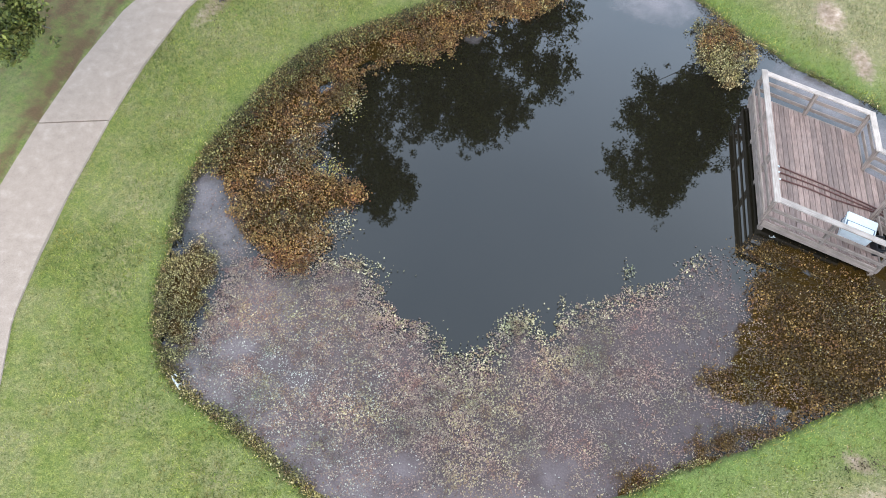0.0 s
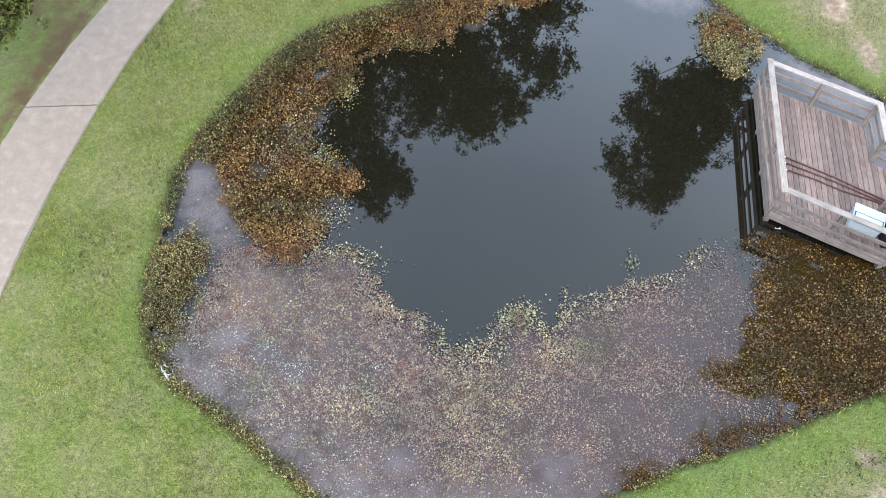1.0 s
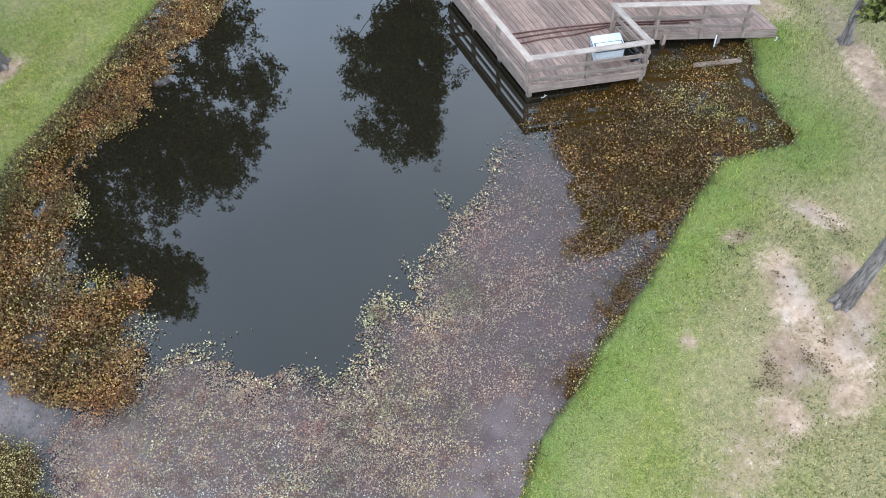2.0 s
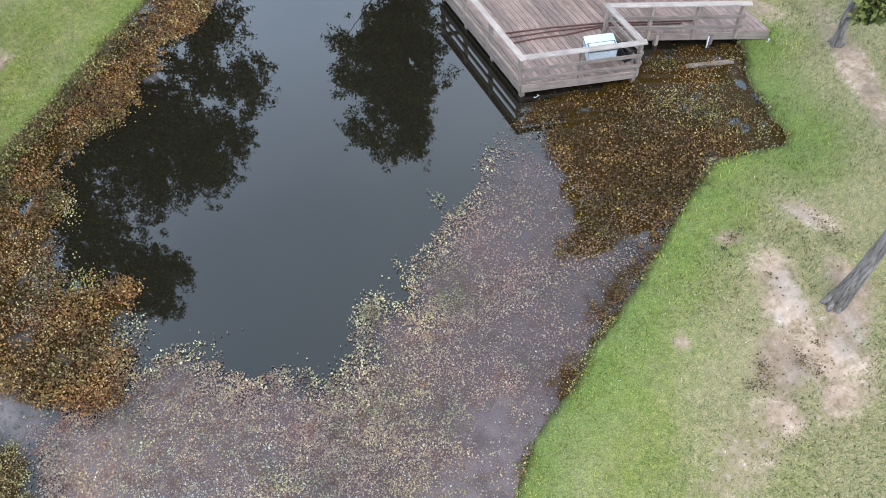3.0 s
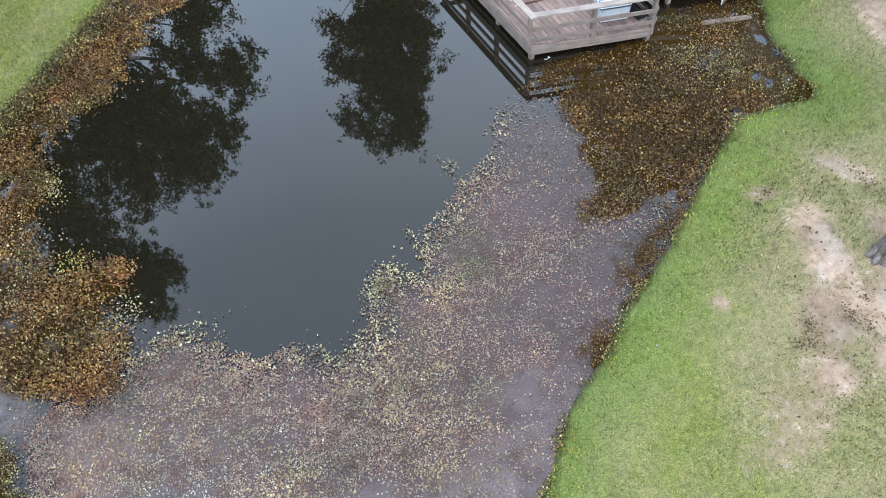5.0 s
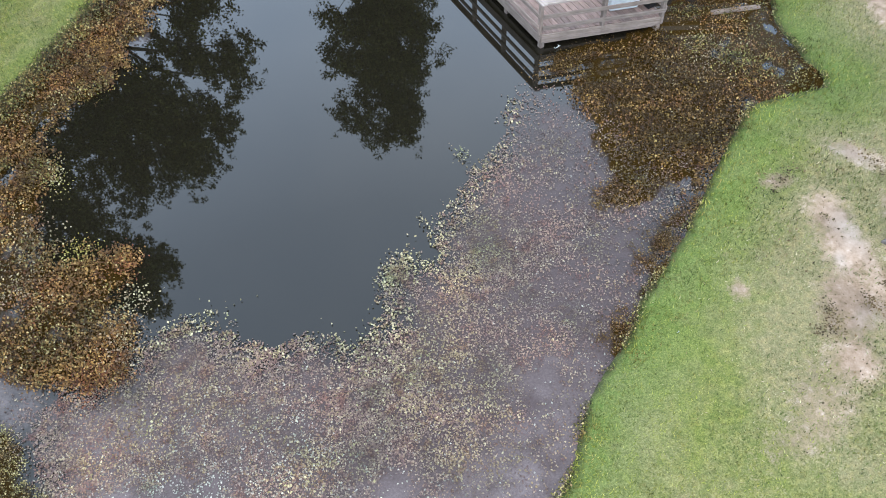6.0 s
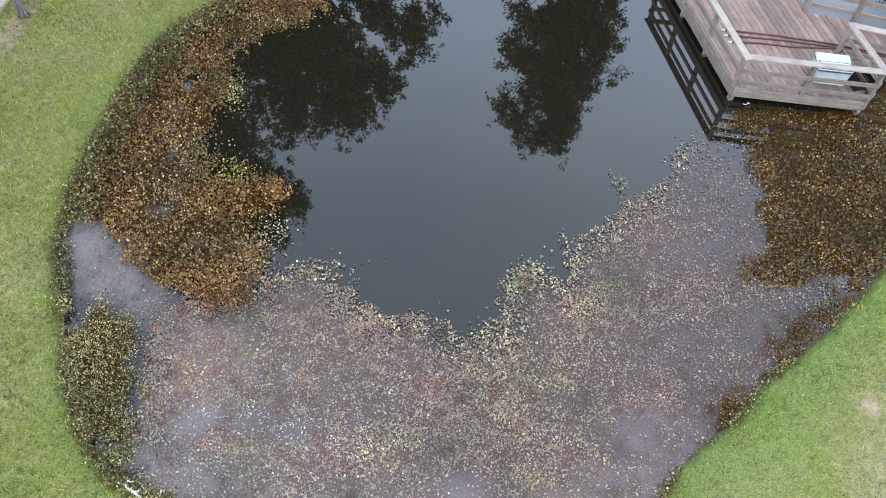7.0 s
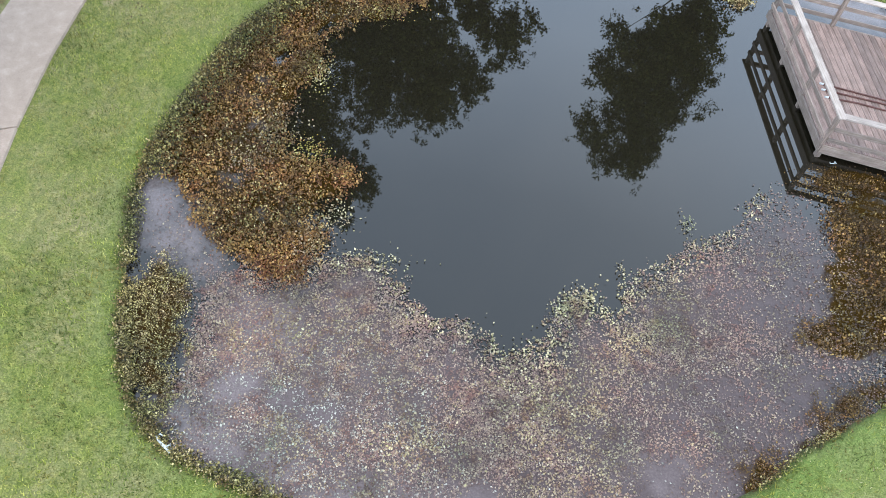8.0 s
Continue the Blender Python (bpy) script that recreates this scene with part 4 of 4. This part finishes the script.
plants("water_weed", "stray brown weed beside the corner of the deck", DARK_LEAF, G, np.concatenate([patch(6.75, 7.1, 0.3, 0.16, 800), patch(7.5, 7.0, 0.3, 0.12, 300), patch(6.3, 6.9, 0.25, 0.12, 200), patch(10.2, 6.95, 0.35, 0.14, 500), patch(11.2, 6.45, 0.4, 0.14, 400)]), 0.0165, 0.01, 0.08, 0.7)
plants("floating_leaves", "dull pink leaves floating thinly on the pond", MAT_LEAF, G, np.concatenate([patch(-6.1, 6.0, 0.3, 0.6, 420), patch(-5.5, 5.0, 0.35, 0.4, 500)]), 0.0165, 0.006, 0.03, 0.4)
reds = np.concatenate([patch(-3.12, 7.14, 0.16, 0.2, 240), patch(-4.35, 5.15, 0.3, 0.25, 800), patch(-4.92, 7.30, 0.3, 0.4, 250)])
plants("rust_red_leaves", "rust-red leaves among the brown water weed", RED_LEAF, G, reds, 0.0155, 0.06, 0.16, 0.7)
greens = np.concatenate([patch(-3.77, 7.85, 0.2, 0.16, 220), patch(-3.62, 10.02, 0.14, 0.3, 200), patch(9.89, 5.00, 0.35, 0.3, 420), patch(9.30, 5.90, 0.3, 0.2, 160), patch(-2.18, 11.95, 0.4, 0.2, 160)])
plants("yellow_green_leaves", "yellow-green leaves standing out of the brown weed", YELLOW_LEAF, G, greens, 0.0165, 0.06, 0.17, 0.7)


golden = np.concatenate([patch(-3.75, 5.5, 0.25, 0.35, 520), patch(-4.5, 8.6, 0.35, 0.5, 420), patch(-4.9, 7.6, 0.3, 0.3, 260), patch(9.5, 5.6, 0.45, 0.45, 520), patch(8.3, 5.4, 0.5, 0.5, 220)])
plants("golden_weed_leaves", "straw-gold leaves scattered over the brown water weed", STRAW_LEAF, G, golden, 0.019, 0.05, 0.16, 0.7)


def fringe(count, left):
    k = G.integers(0, len(POND), count)
    q = POND[k] + (np.roll(POND, -1, 0)[k] - POND[k]) * G.random((count, 1)) + G.normal(0, 0.09 if left else 0.05, (count, 2))
    q = q[(q[:, 0] < -2.0) == left]
    return q[(ragged(q, 1.2, 8.0) > (-0.4 if left else 0.0)) & (q[:, 1] < 16)]


def band(count):
    k = G.integers(0, len(POND), count)
    d = np.roll(POND, -1, 0)[k] - POND[k]
    inward = np.c_[-d[:, 1], d[:, 0]] / np.linalg.norm(d, axis=1)[:, None]
    q = POND[k] + d * G.random((count, 1)) + inward * (G.beta(1.2, 2.0, count) * 0.75 - 0.1)[:, None]
    return q[(q[:, 0] < -0.5) & (q[:, 1] > 7.2) & (q[:, 1] < 15.5)]


plants("bank_weed", "dark olive weeds crowding the steep grassy bank", OLIVE_LEAF, G, band(80000), 0.021, 0.08, 0.26, 1.0)
plants("bank_weed", "ragged dark weeds fringing the lawn at the waterline", OLIVE_LEAF, G, np.concatenate([fringe(40000, True), fringe(9000, False)]), 0.019, 0.02, 0.16, 0.9)
plants("bank_weed", "ragged olive weeds fringing the lawn at the waterline", LIGHT_OLIVE, G, np.concatenate([fringe(32000, True), fringe(5000, False)]), 0.018, 0.04, 0.18, 0.9)


# ---------------------------------------------------------------- grass
def lawn_blades(count):
    pts = G.uniform((-9.4, -6.5), (18.0, 19.0), (count, 2))
    d = signed(pts, POND)
    px = path_x(pts[:, 1])
    fade = np.clip((pts[:, 1] + 6.5) / 4, 0, 1) * np.clip((19.0 - pts[:, 1]) / 3, 0, 1) * np.clip((18.0 - pts[:, 0]) / 3.5, 0, 1)
    keep = (d > 0.02) & (pts[:, 0] > px + 0.03) & (G.random(count) < fade)
    bare = np.zeros(count)
    for e in BARE:
        bare = np.maximum(bare, ellipse(pts, *e))
    bare = np.maximum(bare, 0.5 * ellipse(pts, 5.0, -1.7, 1.4, 0.7, 20))
    keep &= G.random(count) > 1.15 * bare
    keep &= ~((np.abs(pts[:, 0] - 9.5) < 3.4) & (np.abs(pts[:, 1] - 8.5) < 1.2) & (d < 0.3))
    pts, d = pts[keep], d[keep]
    n = len(pts)
    z = rise(pts, d) - 0.01
    turn = G.uniform(0, 2 * np.pi, n)
    way = np.c_[np.cos(turn), np.sin(turn)]
    high = G.uniform(0.03, 0.07, n) * np.where(d < 0.3, 1.15, 1.0)
    lean = (G.uniform(0.4, 1.3, n) * high)[:, None]
    wide = np.c_[-way[:, 1], way[:, 0]] * G.uniform(0.005, 0.011, n)[:, None]
    foot = np.c_[pts, z]
    v = np.stack([foot - np.c_[wide, 0 * turn], foot + np.c_[wide, 0 * turn], np.c_[pts + way * lean, z + high]], 1)
    dry = G.random(n) < np.clip((pts[:, 0] - 3) / 3, 0, 1) * np.clip((d - 0.4) / 1.5, 0, 1)
    return v[~dry].reshape(-1, 3), v[dry].reshape(-1, 3)


fresh, faded = lawn_blades(560000)
tagged(mass("grass", fresh, np.arange(len(fresh)).reshape(-1, 3), BLADE), "short mown yellow-green grass blades of the lawn", "grass", kind="stuff")
tagged(mass("grass", faded, np.arange(len(faded)).reshape(-1, 3), PALE_BLADE), "short faded grass blades round the bare sand", "grass", kind="stuff")

# ---------------------------------------------------------------- things on the deck and the bank
def box_mesh(bm, sx, sy, z0, z1, taper=1.0, bevel=0.02):
    made = bmesh.ops.create_cube(bm, size=1.0, matrix=Matrix.Translation((0, 0, (z0 + z1) / 2)) @ Matrix.Diagonal((sx, sy, z1 - z0, 1)))
    for v in made["verts"]:
        if v.co.z < (z0 + z1) / 2:
            v.co.x, v.co.y = v.co.x * taper, v.co.y * taper
    bmesh.ops.bevel(bm, geom=list({e for v in made["verts"] for e in v.link_edges}), offset=bevel, segments=2, affect="EDGES")


BLUE_GREY = plain_material("blue_grey_plastic", (0.06, 0.09, 0.13), 0.5)
BLACK_PLASTIC = plain_material("black_plastic", (0.018, 0.018, 0.02), 0.45)
RED_BROWN = plain_material("red_brown_pole", (0.12, 0.045, 0.035), 0.55, 0.4)


def cooler():
    c = empty("cooler_box", (8.68, 7.62, FLOOR), "large white plastic cooler box standing on the deck", "cooler")
    c.rotation_euler = (0, 0, math.atan2(U.y, U.x))
    bm = bmesh.new()
    box_mesh(bm, 0.7, 0.52, 0.0, 0.37, 0.93)
    part("body", bm, WHITE_PLASTIC, c)
    bm = bmesh.new()
    box_mesh(bm, 0.72, 0.54, 0.368, 0.388, 1.0, 0.006)
    part("seal", bm, BLUE_GREY, c, "blue-grey rubber seal")
    bm = bmesh.new()
    box_mesh(bm, 0.72, 0.54, 0.386, 0.43, 1.0)
    lid = part("lid", bm, WHITE_PLASTIC, c)
    bm = bmesh.new()
    box_mesh(bm, 0.66, 0.25, 0.425, 0.436, 1.0, 0.004)
    rim = part("hatch_seal", bm, BLUE_GREY, lid, "dark blue-grey hatch seal")
    rim.location.y = -0.13
    bm = bmesh.new()
    box_mesh(bm, 0.6, 0.19, 0.431, 0.45, 1.0, 0.008)
    part("hatch", bm, WHITE_PLASTIC, lid).location.y = -0.13
    for x in (-0.37, 0.37):
        bm = bmesh.new()
        tube_mesh(bm, [(x, -0.12, 0.29), (x * 1.06, -0.1, 0.25), (x * 1.06, 0.1, 0.25), (x, 0.12, 0.29)], [0.014] * 4, 6)
        part("handle", bm, BLUE_GREY, c, "blue-grey carrying handle")


cooler()


def crate():
    c = empty("crate", (9.16, 7.3, FLOOR), "small black plastic crate between the cooler and the rail", "crate")
    c.rotation_euler = (0, 0, math.atan2(V.y, V.x))
    bm = bmesh.new()
    box_mesh(bm, 0.4, 0.22, 0.0, 0.02, 1.0, 0.006)
    part("base", bm, BLACK_PLASTIC, c)
    for k in (-1, 1):
        bm = bmesh.new()
        box_mesh(bm, 0.4, 0.016, 0.02, 0.28, 0.97, 0.005)
        part("side", bm, BLACK_PLASTIC, c).location.y = 0.102 * k
        bm = bmesh.new()
        box_mesh(bm, 0.016, 0.188, 0.02, 0.28, 0.97, 0.005)
        part("end", bm, BLACK_PLASTIC, c).location.x = 0.192 * k
    for k in (-1, 1):
        bm = bmesh.new()
        tube_mesh(bm, [(0.2 * k, -0.06, 0.22), (0.22 * k, -0.05, 0.24), (0.22 * k, 0.05, 0.24), (0.2 * k, 0.06, 0.22)], [0.01] * 4, 6)
        part("handle", bm, BLACK_PLASTIC, c)


crate()


def pole(points, k):
    t = empty("pole", points[0], "long thin reddish-brown pole lying on the deck boards", "pole", "poles on the deck")
    o = Vector(points[0])
    bm = bmesh.new()
    tube_mesh(bm, [Vector(p) - o for p in points], [0.02] * len(points), 8)
    part("shaft", bm, RED_BROWN, t)
    d = (Vector(points[1]) - o).normalized()
    bm = bmesh.new()
    tube_mesh(bm, [-d * 0.03, d * 0.05], [0.022, 0.022], 8)
    part("end_cap", bm, WHITE_PLASTIC, t, "white end cap")


for k, (a, b, c) in enumerate((((7.12, 9.45), (9.35, 8.52), (11.3, 7.42)), ((7.1, 9.27), (9.3, 8.44), (11.0, 7.5)), ((7.1, 9.05), (8.4, 8.62), (9.4, 8.36)))):
    pole([(*a, FLOOR + 0.02), ((a[0] + b[0]) / 2, (a[1] + b[1]) / 2 + 0.04, FLOOR + 0.02), (*b, FLOOR + 0.02), (*c, FLOOR + 0.025)], k)


def scrap(at, turn, size, label):
    bm = bmesh.new()
    thin = min(1.0, size)
    line = [(-0.16, 0.02), (-0.2, 0.1), (-0.13, 0.15), (-0.06, 0.1)]
    tube_mesh(bm, [(x * size, y * size, 0.03) for x, y in line[::-1]] + [(-0.1 * size, -0.05 * size, 0.03), (0.02 * size, -0.16 * size, 0.04), (0.12 * size, -0.28 * size, 0.03)], [thin * r for r in (0.014, 0.02, 0.022, 0.025, 0.028, 0.035, 0.02)], 6)
    tube_mesh(bm, [(0.02 * size, -0.16 * size, 0.03), (0.12 * size, -0.1 * size, 0.05), (0.14 * size, -0.2 * size, 0.02)], [thin * r for r in (0.02, 0.026, 0.014)], 6)
    ob = part("plastic_scrap", bm, WHITE_PLASTIC)
    ob.matrix_world = pose(*at, 0, 0, turn)
    tagged(ob, label, "litter")


scrap((-5.8, 2.03, 0.1), 0, 0.72, "twisted white plastic scrap lying at the muddy waterline")
scrap((12.55, 6.12, 0.16), 70, 0.3, "small white plastic scrap by the end of the ramp")

plank = beam("plank", (10.5, 6.55, 0.02), (11.55, 6.1, 0.02), 0.12, 0.05, RAIL_WOOD, None)
tagged(plank, "weathered grey plank half sunk in the weedy shallows", "plank")
bm = bmesh.new()
tube_mesh(bm, [(11.33, 6.83, 0.34), (11.31, 6.8, -0.4)], [0.016, 0.016], 8)
tagged(part("drain_pipe", bm, WHITE_PLASTIC), "short white plastic pipe standing beside the ramp", "pipe")

LITTER = leaf_material("leaf_litter", (0.0, (0.04, 0.03, 0.014)), (0.5, (0.1, 0.075, 0.035)), (1.0, (0.2, 0.16, 0.085)), rough=0.9)
bits = np.concatenate([G.normal(size=(n, 2)) * (a, b) + (x, y) for x, y, a, b, n in ((6.62, -0.5, 0.09, 0.13, 110), (6.45, -0.75, 0.1, 0.12, 90), (6.2, -0.64, 0.07, 0.06, 40), (7.3, -0.72, 0.08, 0.1, 90), (7.45, -0.99, 0.07, 0.08, 60), (7.8, -0.6, 0.06, 0.05, 40), (8.05, 0.95, 0.05, 0.06, 30), (9.78, 1.3, 0.1, 0.3, 160), (8.05, 2.05, 0.22, 0.12, 120), (8.0, 0.4, 0.9, 0.9, 160), (7.0, -1.2, 0.9, 0.7, 160), (-7.6, 12.6, 0.2, 0.7, 120))])
ob = mass("leaf_litter", *flakes(G, bits, 0.02, 0.0, 0.02, 0.5), LITTER)
ob.location.z = 0.29
tagged(ob, "dry brown leaves and twigs strewn over bare sand", "litter", kind="stuff")
scrap((4.24, 0.6, 0.24), 30, 0.1, "tiny white paper scrap dropped on the grass")
scrap((6.9, 7.55, 0.02), 50, 0.3, "small white plastic scrap floating under the deck corner")
